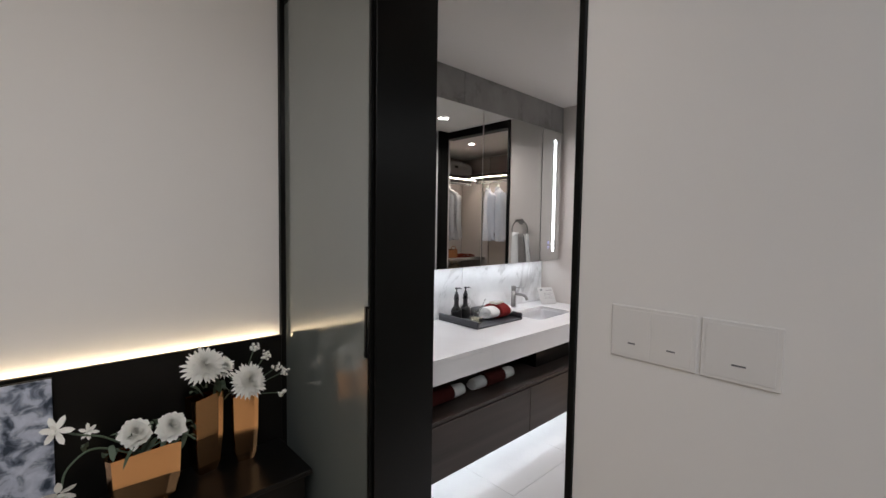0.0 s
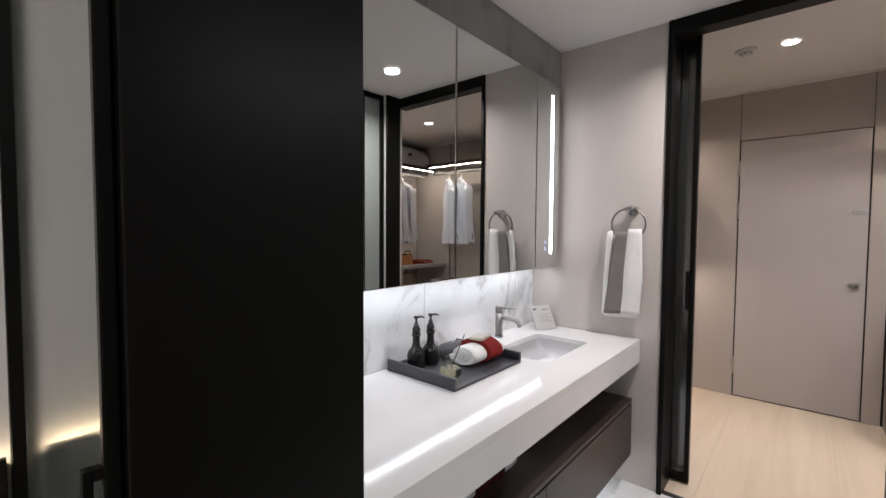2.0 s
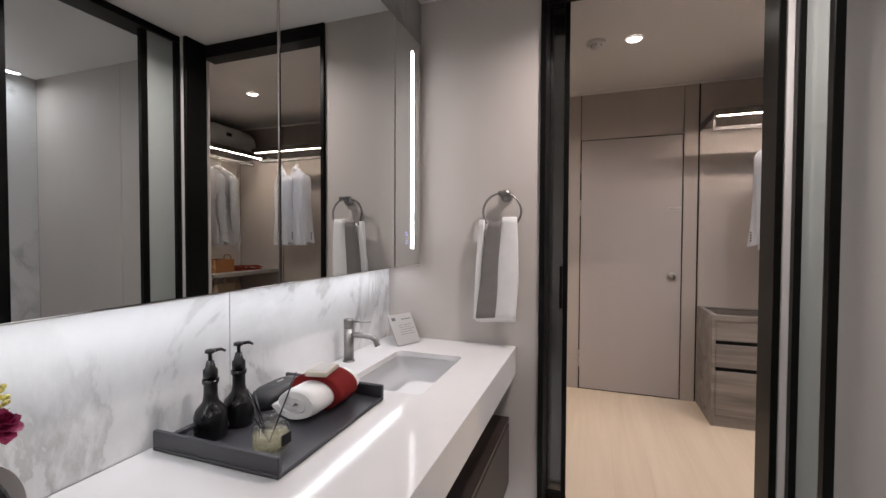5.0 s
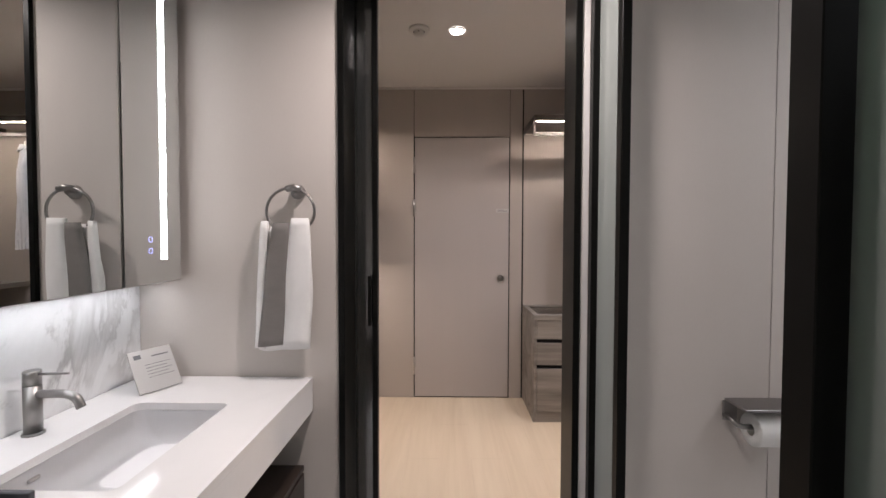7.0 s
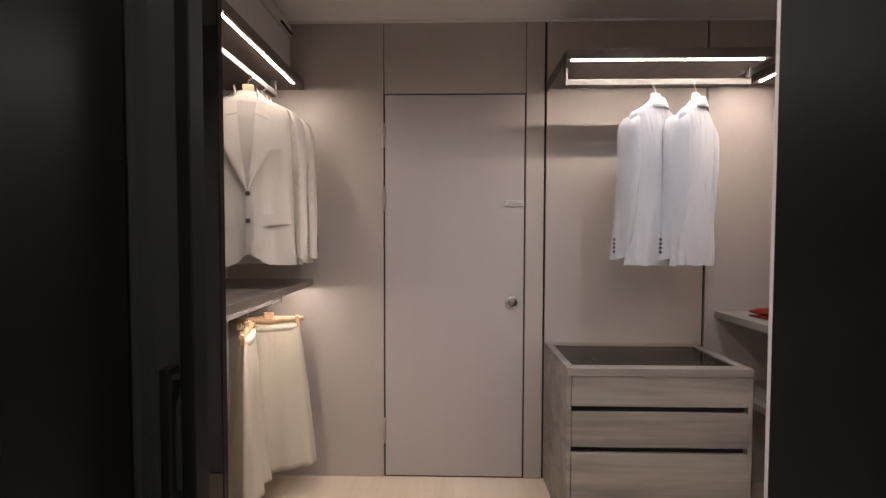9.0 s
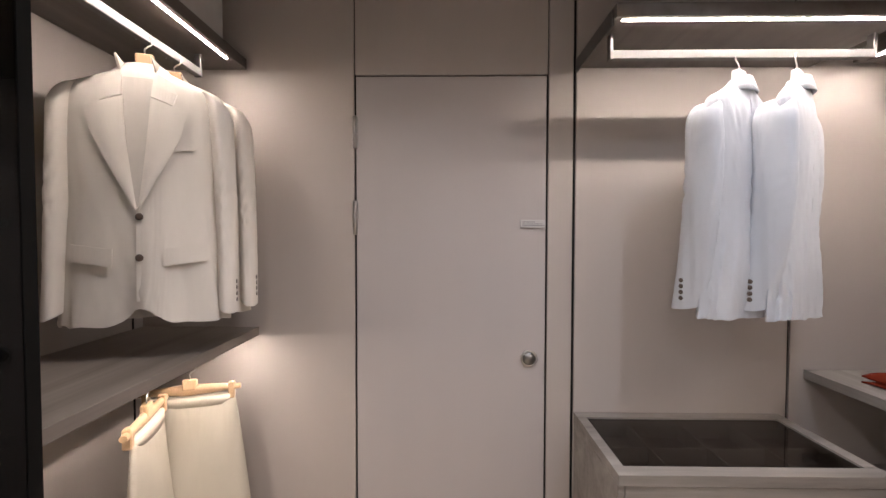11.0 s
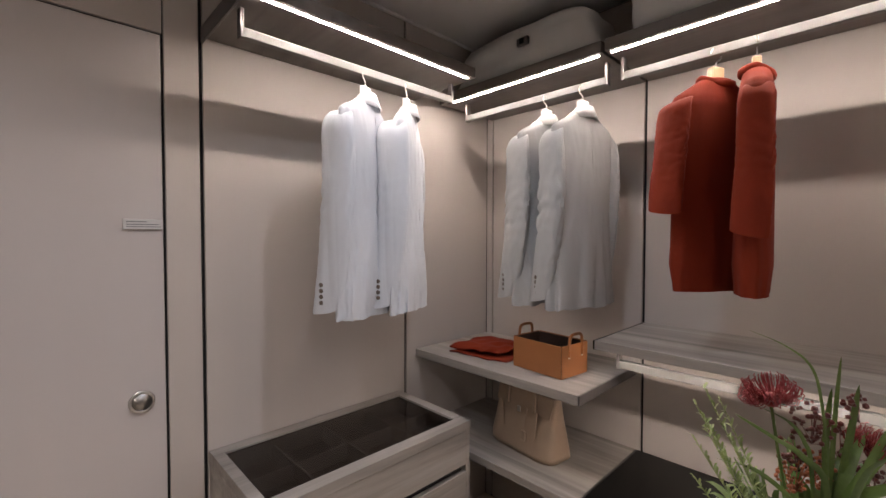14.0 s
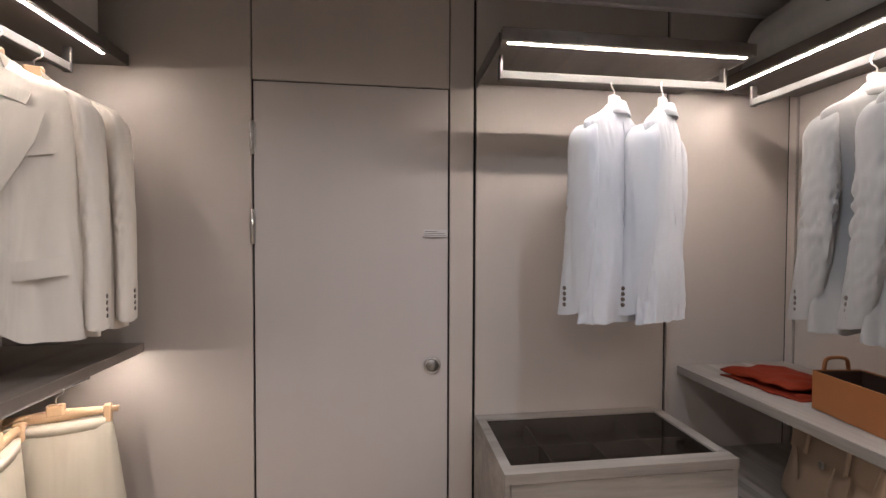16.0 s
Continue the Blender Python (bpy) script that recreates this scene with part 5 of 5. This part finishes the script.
arched_blade((base, (3.43, -0.12, 1.06), (3.40, -0.16, 1.15), (3.375, -0.20, 1.20)), 0.0085, bm)
arched_blade((base, (3.43, -0.08, 1.06), (3.41, -0.06, 1.15), (3.385, -0.05, 1.19)), 0.0070, bm)
arched_blade((base, (3.42, -0.08, 1.03), (3.37, -0.04, 1.11), (3.32, -0.01, 1.13)), 0.0080, bm)
arched_blade((base, (3.48, -0.14, 1.04), (3.50, -0.19, 1.10), (3.52, -0.23, 1.11)), 0.0070, bm)
for e, w in (((3.36, -0.22, 1.16), 0.011), ((3.38, -0.26, 1.12), 0.012), ((3.42, -0.24, 1.15), 0.010), ((3.33, -0.14, 1.13), 0.012), ((3.41, -0.20, 1.165), 0.011), ((3.54, -0.04, 1.06), 0.009), ((3.52, -0.08, 1.08), 0.008), ((3.50, 0.02, 1.05), 0.009), ((3.46, 0.03, 1.08), 0.009), ((3.49, -0.16, 1.07), 0.009)):
    leaf_blade(base + Vector((random.uniform(-0.02, 0.02), random.uniform(-0.02, 0.02), -0.02)), e, w, (random.uniform(0, 0.03), random.uniform(-0.02, 0.03), 0.05), bm, 10)
for k in range(54):
    a, e = random.uniform(0, 6.28), random.uniform(0.15, 1.1)
    q = random.uniform(0.13, 0.25)
    tip = base + Vector((0.75 * q * math.cos(a) * math.cos(e), q * math.sin(a) * math.cos(e), 0.03 + q * 0.9 * math.sin(e)))
    leaf_blade(base + Vector((0.02 * math.cos(a), 0.02 * math.sin(a), random.uniform(-0.03, 0.03))), tip, random.uniform(0.007, 0.013), (0.02 * math.cos(a), 0.02 * math.sin(a), 0.04), bm, 9)
part("foliage", bm, LEAF, fl, "long green blade leaves")
for s in ((3.522, -0.115, 1.20), (3.40, -0.20, 1.13)):
    part("stem", tube(sweep([base, (base + Vector(s)) / 2 + Vector((0.01, 0, 0.02)), s], 6), 0.0025, n=6), LEAF, fl)
for e in ((3.591, 0.0, 1.243), (3.602, 0.0, 1.212), (3.584, 0.02, 1.188), (3.545, 0.03, 1.122), (3.575, -0.02, 1.225), (3.565, 0.015, 1.155), (3.595, -0.02, 1.19), (3.53, 0.035, 1.09), (3.555, 0.0, 1.175), (3.61, -0.02, 1.15), (3.60, 0.01, 1.10), (3.57, 0.03, 1.06), (3.555, -0.01, 1.05)):
    sprig(base, e, 80, 0.021, fl, LEAF_PALE, "pale_sprig", (-0.012, 0.0, -0.028))
for p, q, n in (((3.475, -0.17, 1.17), 0.038, 46), ((3.44, -0.20, 1.13), 0.035, 36), ((3.49, -0.14, 1.12), 0.030, 30), ((3.42, -0.17, 1.21), 0.025, 14), ((3.40, -0.22, 1.09), 0.03, 24)):
    berries(p, q, n, 0.0044, BERRY, fl)
for p in ((3.47, -0.15, 1.11), (3.45, -0.17, 1.08), (3.49, -0.12, 1.09)):
    berries(p, 0.026, 40, 0.0036, PETAL_RUST, fl, "rust_blossom")

# ---- bathroom: things on the counter ----
TZ = 0.7882
tr = thing("tray", (2.10, 1.87, TZ), "black lacquered tray with raised ends on the counter", "tray")
part("base", box(1.880, 2.330, 1.697, 2.048, TZ, TZ + 0.010, 0.002), RESIN_BLACK, tr)
for x in (1.880, 2.318):
    part("end_wall", box(x, x + 0.012, 1.697, 2.048, TZ + 0.0105, TZ + 0.046, 0.002), RESIN_BLACK, tr)
part("back_wall", box(1.8925, 2.3175, 2.036, 2.048, TZ + 0.0105, TZ + 0.022, 0.002), RESIN_BLACK, tr)
TT = TZ + 0.0102


def pump_bottle(x, y, turn):
    b = thing("pump_bottle", (x, y, TT), "matt black soap pump bottle on the tray", "bottle", "pump bottles", turn=turn)
    part("body", lathe([(0.001, 0.0), (0.033, 0.0), (0.0355, 0.004), (0.0365, 0.030), (0.0365, 0.052), (0.033, 0.066), (0.024, 0.077), (0.0175, 0.086), (0.0155, 0.100), (0.0150, 0.125), (0.0185, 0.130), (0.0185, 0.138), (0.001, 0.138)], n=28), BLACK_BOTTLE, b)
    part("collar", lathe([(0.001, 0.1382), (0.016, 0.1382), (0.016, 0.160), (0.011, 0.166), (0.008, 0.182), (0.001, 0.182)], n=20), BLACK_BOTTLE, b)
    bm = lathe([(0.001, 0.1822), (0.0045, 0.1822), (0.0045, 0.198), (0.012, 0.201), (0.011, 0.208), (0.001, 0.210)], n=16)
    tube([(0, 0, 0.204), (0.024, 0, 0.205), (0.034, 0, 0.199)], [0.005, 0.004, 0.003], bm, 8)
    part("pump", bm, BLACK_BOTTLE, b)
    part("label_mark", sheet([(0.034, -0.012, 0.020), (0.036, 0.0, 0.020), (0.034, 0.012, 0.020), (0.034, 0.012, 0.026), (0.036, 0.0, 0.026), (0.034, -0.012, 0.026)], 0.002), INK, b, "thin grey label line")


pump_bottle(1.962, 1.965, -25)
pump_bottle(2.040, 1.958, -35)
d = thing("reed_diffuser", (1.968, 1.795, TT), "square-shouldered glass reed diffuser with black reeds", "diffuser")
g = part("bottle", lathe([(0.030, 0.0), (0.038, 0.002), (0.039, 0.010), (0.039, 0.048), (0.034, 0.054), (0.014, 0.056), (0.013, 0.070), (0.015, 0.072), (0.015, 0.078), (0.011, 0.078), (0.011, 0.055)], (1.968, 1.795, TT), 28, caps=False), BOTTLE_GLASS, d, "clear glass")
g.visible_shadow = False
part("oil", lathe([(0.001, 0.003), (0.0365, 0.003), (0.0375, 0.010), (0.0375, 0.036), (0.001, 0.036)], (1.968, 1.795, TT), 28), SCENT, d, "pale yellow scented oil")
part("label_mark", box(1.958, 1.990, 1.7545, 1.7565, TT + 0.010, TT + 0.036, 0.001), BLACK_BOTTLE, d, "small black label")
for e in ((0.075, -0.012, 0.150), (0.02, 0.085, 0.115), (0.035, 0.080, 0.105), (-0.03, 0.02, 0.080)):
    part("reed", tube([(1.966, 1.796, TT + 0.012), (1.968 + e[0], 1.795 + e[1], TT + e[2])], 0.0019, n=6), BLACK_BOTTLE, d, "black reed")
terry_roll(2.092, 2.316, 1.832, TT, 0.078, 0.60, (2.176, 2.268))
s = thing("soap_dish", (2.205, 1.825, TT + 0.0965), "pale soap bar on a flat dish atop the towel", "soap", turn=12)
part("dish", box(-0.046, 0.046, -0.031, 0.031, 0.0, 0.014, 0.004, seg=2), SOAP, s)
part("wrapper", box(-0.036, 0.036, -0.022, 0.022, 0.0145, 0.0155, 0.0004), VASE_PALE, s, "pale grey label")
p = thing("pouch", (2.20, 1.965, TT), "dark grey padded pouch lying on the tray", "pouch")
rings = [[(2.205 + x, 1.972 + y, TT + 0.001 + z) for x, y in super_ring(0.095 * k, 0.048 * k, 36, 3)] for z, k in ((0, 0.93), (0.012, 1.0), (0.032, 0.97), (0.046, 0.78), (0.052, 0.40))]
part("body", loft(rings), VASE_DARK, p)
part("mark", box(2.198, 2.222, 1.972, 1.978, TT + 0.050, TT + 0.055, 0.001), CARD, p, "small pale mark")

f = thing("faucet", (2.640, 2.012, 0.7882), "brushed gunmetal single lever basin tap", "tap")
part("base_ring", lathe([(0.001, 0), (0.024, 0), (0.024, 0.005), (0.018, 0.006), (0.001, 0.006)], (2.640, 2.012, 0.7882), 28), BRUSHED, f)
part("body", lathe([(0.001, 0.0062), (0.0195, 0.0062), (0.0195, 0.128), (0.001, 0.128)], (2.640, 2.012, 0.7882), 28), BRUSHED, f)
part("cap", lathe([(0.001, 0.1295), (0.0195, 0.1295), (0.0195, 0.164), (0.018, 0.166), (0.001, 0.166)], (2.640, 2.012, 0.7882), 28), BRUSHED, f)
part("spout", tube(sweep([(2.640, 1.995, 0.893), (2.640, 1.93, 0.894), (2.640, 1.898, 0.884), (2.640, 1.884, 0.858)], 7), 0.011, n=14), BRUSHED, f)
part("lever", tube([(2.640, 1.998, 0.945), (2.640, 1.915, 0.948)], [0.004, 0.003], n=8), BRUSHED, f)

c = thing("card_stand", (2.975, 1.935, 0.7885), "silver-grey information card leaning on a stand", "card")
A, B, U = Vector((2.897, 1.925, 0.790)), Vector((3.022, 1.868, 0.790)), Vector((0.040, 0.072, 0.122))
n_ = (B - A).cross(U).normalized()
part("plate", sheet([A, B, B + U, A + U], 0.006), CARD, c)
part("foot", sheet([A + Vector((0.05, 0.0, 0)), B + Vector((0.02, 0.03, 0)), B + Vector((0.02, 0.035, 0.0)) + U * 0.85, A + Vector((0.06, 0.02, 0)) + U * 0.85], 0.006), EDGE_METAL, c)


def card_bar(u0, u1, v0, v1, material=INK):
    q = [A + (B - A) * u + U * v_ for u, v_ in ((u0, v0), (u1, v0), (u1, v1), (u0, v1))]
    part("text_line", sheet([w + (n_ * 0.0066 if n_.x + n_.y < 0 else -n_ * 0.0016) for w in q], 0.0005), material, c)


card_bar(0.10, 0.26, 0.80, 0.90)
card_bar(0.50, 0.90, 0.80, 0.83)
for k in range(5):
    card_bar(0.30, 0.90 - 0.1 * (k % 2), 0.62 - 0.075 * k, 0.63 - 0.075 * k)

# towel ring and towel
r = thing("towel_ring", (3.09, 1.478, 1.455), "gunmetal towel ring fixed to the wall", "towel ring")
own = lathe([(0.001, 0), (0.026, 0), (0.026, 0.010), (0.020, 0.014), (0.014, 0.034), (0.001, 0.034)], n=24)
bmesh.ops.transform(own, matrix=pose(3.0985, 1.478, 1.462, 0, -90, 0), verts=own.verts)
part("mount", own, BRUSHED, r)
part("clasp", tube([(3.056, 1.505, 1.470), (3.052, 1.478, 1.474), (3.056, 1.452, 1.470)], 0.012, n=10), BRUSHED, r)
part("ring", tube([(3.054, 1.492 + 0.085 * math.sin(6.28318 * k / 36), 1.392 + 0.080 * math.cos(6.28318 * k / 36)) for k in range(36)] + [(3.054, 1.492, 1.472)], 0.0052, n=10), BRUSHED, r)


def hung_towel(name, parent, y0, y1, z0, z1, x, thick, seed, material, label=""):
    """A cloth draped over the ring: pinched above, wider below."""
    rings = []
    ym = (y0 + y1) / 2
    lean = 0.040 if name == "grey_fold" else 0.018
    for k in range(17):
        f_ = k / 16
        z = z1 - (z1 - z0) * f_
        hw = (y1 - y0) / 2 * (0.62 + 0.38 * min(1, f_ * 2.2) ** 0.7)
        ring = []
        for i in range(28):
            a = 6.28318 * i / 28
            yy, xx = hw * math.copysign(abs(math.cos(a)) ** 0.6, math.cos(a)), thick * math.copysign(abs(math.sin(a)) ** 0.7, math.sin(a))
            wob = 0.006 * noise.noise((yy * 25 + seed, z * 4, 1)) + 0.004 * math.sin(yy * 70 + seed)
            ring.append((x + xx + wob, ym + yy + lean * (f_ - 0.3) + 0.008 * noise.noise((z * 6, seed, 3)) * f_, z + 0.010 * noise.noise((yy * 9, seed, 7)) * (f_ > 0.9)))
        rings.append(ring)
    return part(name, loft(rings), material, parent, label)


tw = thing("hand_towel", (3.05, 1.49, 0.93), "white and grey terry hand towel hanging folded in a ring", "towel")
hung_towel("white_fold", tw, 1.415, 1.600, 0.900, 1.345, 3.062, 0.011, 1.0, TERRY_WHITE)
hung_towel("white_fold", tw, 1.412, 1.509, 0.915, 1.366, 3.041, 0.015, 5.0, TERRY_WHITE)
hung_towel("white_fold", tw, 1.566, 1.604, 0.908, 1.356, 3.044, 0.012, 8.0, TERRY_WHITE)
hung_towel("grey_fold", tw, 1.484, 1.574, 0.918, 1.350, 3.040, 0.013, 3.0, TERRY_GREY, "grey terry fold")

# paper holder
h = thing("paper_holder", (3.05, -0.2, 0.6), "gunmetal paper holder with a flat shelf and white roll", "paper holder")
part("shelf", box(2.985, 3.098, -0.305, -0.066, 0.714, 0.723, 0.002), BRUSHED, h)
part("wall_plate", box(3.089, 3.0985, -0.108, -0.058, 0.642, 0.713, 0.002), BRUSHED, h)
part("arm", tube([(3.089, -0.064, 0.664), (3.048, -0.064, 0.660), (3.036, -0.070, 0.650), (3.036, -0.095, 0.643), (3.036, -0.285, 0.643)], 0.009, n=10), BRUSHED, h)
own = lathe([(0.020, 0), (0.055, 0.001), (0.056, 0.004), (0.056, 0.106), (0.055, 0.109), (0.020, 0.110), (0.019, 0.108), (0.019, 0.002)], n=32, caps=False)
bmesh.ops.transform(own, matrix=pose(3.036, -0.118, 0.634, 90, 0, 0), verts=own.verts)
part("paper_roll", own, PAPER, h, "white paper roll")

# ---- bedroom ----
w = thing("wainscot", (-0.9, 2.05, 0), "black lacquered wall panel with a lit ledge", "wall panel", kind="structure")
part("panel", box(-2.58, 0.817, 2.028, 2.046, 0.002, 0.872, 0.002), BLACK_PANEL, w)
part("ledge", box(-2.58, 0.817, 2.0465, 2.079, 0.002, 0.846, 0.001), BLACK_PANEL, w)
part("light_strip", box(-2.5, 0.810, 2.050, 2.066, 0.8465, 0.860), LED_AMBER, w, "amber light strip on the ledge")
t = thing("side_table", (0.2, 1.84, 0), "black lacquered side table under the flowers", "table")
part("tabletop", box(-0.45, 0.80, 1.66, 2.02, 0.34, 0.362, 0.002), BLACK_PANEL, t)
part("body", box(-0.43, 0.78, 1.69, 2.01, 0.02, 0.339, 0.002), BLACK_PANEL, t)
part("plinth", box(-0.40, 0.75, 1.72, 2.00, 0.0, 0.0195), BLACK_METAL, t)


def gold_vase(x, y, hw, hd, h, turn, label):
    """A folded, faceted metal vase with an open mouth."""
    v = thing("gold_vase", (x, y, 0.3625), label, "vase", "gold vases", turn=turn)
    prof = ((0.0, 0.55), (0.12, 0.80), (0.5, 0.95), (0.85, 0.98), (1.0, 1.0))
    shape = [(-1, -0.55), (-0.86, -1), (0.70, -0.82), (1, -0.9), (1, 0.9), (-1, 0.9)]
    rings = [[(hw * k * a, hd * k * b, h * z + (0.012 if b < 0 and a > 0 and z == 1.0 else 0)) for a, b in shape] for z, k in prof]
    rings += [[(hw * 0.93 * a, hd * 0.90 * b, h * z) for a, b in shape] for z in (0.995, 0.4)]
    bm = loft(rings)
    smooth(bm, False)
    part("body", bm, GOLD, v)
    return v


gold_vase(0.235, 1.88, 0.115, 0.055, 0.205, -6, "wide polished copper-gold vase with white flowers")
gold_vase(0.455, 1.95, 0.060, 0.045, 0.325, 10, "tall polished copper-gold vase")
gold_vase(0.610, 1.94, 0.055, 0.040, 0.300, -10, "slim polished copper-gold vase")
a = thing("flower_arrangement", (0.24, 1.87, 0.5), "white flowers with trailing stems in a gold vase", "flowers")
for at, q, n in (((0.205, 1.85, 0.645), 0.058, 15), ((0.318, 1.86, 0.63), 0.056, 15)):
    bloom(at, q, n, 7, PETAL_WHITE, a, (55, 10), "blossom", 0.62, 1.0, "full white bloom")
for at, q, tilt in (((-0.005, 1.82, 0.735), 0.05, (60, -50)), ((-0.005, 1.80, 0.535), 0.055, (120, -20)), ((0.075, 1.84, 0.70), 0.03, (80, 30))):
    bloom(at, q, 6, 2, PETAL_WHITE, a, tilt, "lily", 0.42, 0.6, "white lily")
for pts in (((0.22, 1.88, 0.56), (0.12, 1.85, 0.66), (0.05, 1.83, 0.70), (0.0, 1.82, 0.735)), ((0.2, 1.88, 0.56), (0.09, 1.85, 0.63), (0.02, 1.82, 0.60), (0.0, 1.80, 0.54)), ((0.25, 1.88, 0.56), (0.34, 1.86, 0.60), (0.40, 1.84, 0.56))):
    part("stem", tube(sweep(pts, 6), 0.0035, n=6), LEAF_GREY, a)
bm = bmesh.new()
for k in range(26):
    p = Vector((random.uniform(0.03, 0.40), random.uniform(1.82, 1.92), random.uniform(0.56, 0.64)))
    leaf_blade(p, p + Vector((random.uniform(-0.08, 0.05), random.uniform(-0.06, 0.0), random.uniform(-0.07, 0.05))), 0.014, (0, 0, 0.012), bm)
part("foliage", bm, LEAF_GREY, a)
a = thing("flower_arrangement", (0.53, 1.93, 0.66), "large white chrysanthemums and small blossoms", "flowers")
for at, q, n, tilt in (((0.440, 1.88, 0.835), 0.082, 26, (60, 0)), ((0.605, 1.87, 0.735), 0.080, 26, (65, 14)), ((0.52, 1.93, 0.80), 0.055, 18, (50, 20))):
    bloom(at, q, n, 7, PETAL_WHITE, a, tilt, "chrysanthemum", 0.20, 0.9, "white chrysanthemum")
for e in ((0.74, 1.90, 0.76), (0.70, 1.92, 0.82), (0.77, 1.88, 0.74), (0.76, 1.89, 0.64), (0.66, 1.94, 0.86)):
    berries(e, 0.022, 14, 0.0065, PETAL_WHITE, a, "small_blossom")
    part("stem", tube([(0.58, 1.94, 0.66), e], 0.002, n=5), LEAF_GREY, a)
bm = bmesh.new()
for k in range(18):
    p = Vector((random.uniform(0.42, 0.64), random.uniform(1.90, 1.97), random.uniform(0.66, 0.74)))
    leaf_blade(p, p + Vector((random.uniform(-0.06, 0.06), random.uniform(-0.05, 0.0), random.uniform(0.0, 0.08))), 0.016, (0, 0, 0.012), bm)
part("foliage", bm, LEAF_GREY, a)

# printed picture panel
m, nt, bs = nodes_of("printed_blossom_picture")
vec = place(nt, (1, 1, 1))
n1 = node(nt, "ShaderNodeTexNoise", Scale=21.0, Detail=7.0, Distortion=0.5)
nt.links.new(vec, n1.inputs["Vector"])
nt.links.new(ramp(nt, n1.outputs[0], [(0.34, (0.03, 0.045, 0.07)), (0.44, (0.20, 0.23, 0.30)), (0.52, (0.50, 0.54, 0.64)), (0.66, (0.66, 0.70, 0.80))]), bs.inputs["Base Color"])
bs.inputs["Roughness"].default_value = 0.35
pc = thing("picture", (-0.25, 1.98, 0.363), "unframed print of pale blue-white blossom leaning on the panel", "picture")
part("print", box(-0.52, -0.012, 1.985, 1.993, 0.363, 0.862, 0.001), m, pc)
part("backing", box(-0.522, -0.010, 1.994, 2.006, 0.3625, 0.864, 0.001), BLACK_METAL, pc)


def switch_plate(y0, y1, gangs):
    s = thing("light_switch", (0.855, (y0 + y1) / 2, 1.16), "pale grey flat light switch plate", "switch", "switch plates")
    part("plate", box(0.8555, 0.8595, y0, y1, 1.155, 1.262, 0.0015), SWITCH_GREY, s)
    w_ = (y1 - y0 - 0.012) / gangs
    for k in range(gangs):
        y = y0 + 0.006 + k * w_
        part("rocker", box(0.8543, 0.8553, y + 0.002, y + w_ - 0.002, 1.162, 1.255, 0.0004), SWITCH_GREY, s)
        part("mark", box(0.8538, 0.8541, y + w_ * 0.40, y + w_ * 0.6, 1.185, 1.188), INK, s, "small grey mark")


switch_plate(0.236, 0.396, 2)
switch_plate(0.112, 0.230, 1)

# ---- floor pieces ----
tile = mesh_of("tile", box(-0.2992, 0.2992, -0.2992, 0.2992, -0.0038, 0.0, 0.0005), FLOOR_TILE)
for i in range(4):
    for j in range(6):
        x, y = 1.446 + 0.6 * i, -0.80 + 0.6 * j
        if x + 0.3 > 3.12 or y + 0.3 > 2.09:
            continue
        ob = new("tile", tile)
        ob.location = (x, y, 0)
        ob.parent = floor_bath
part("tile", box(2.9465, 3.108, -1.099, 2.078, -0.0038, 0.0, 0.0008), FLOOR_TILE, floor_bath)
part("tile", box(1.148, 2.9435, 1.9015, 2.078, -0.0038, 0.0, 0.0008), FLOOR_TILE, floor_bath)
for j in range(17):
    y0 = SOUTH + 0.19 * j
    y1 = min(y0 + 0.1895, NORTH - 0.001)
    cut = 3.112 + (0.9 if j % 2 else 1.35)
    for x0, x1 in ((3.112, cut - 0.0003), (cut + 0.0003, 4.958)):
        part("plank", box(x0, x1, y0, y1, -0.0038, 0.0, 0.0003), PLANK, floor_dry)
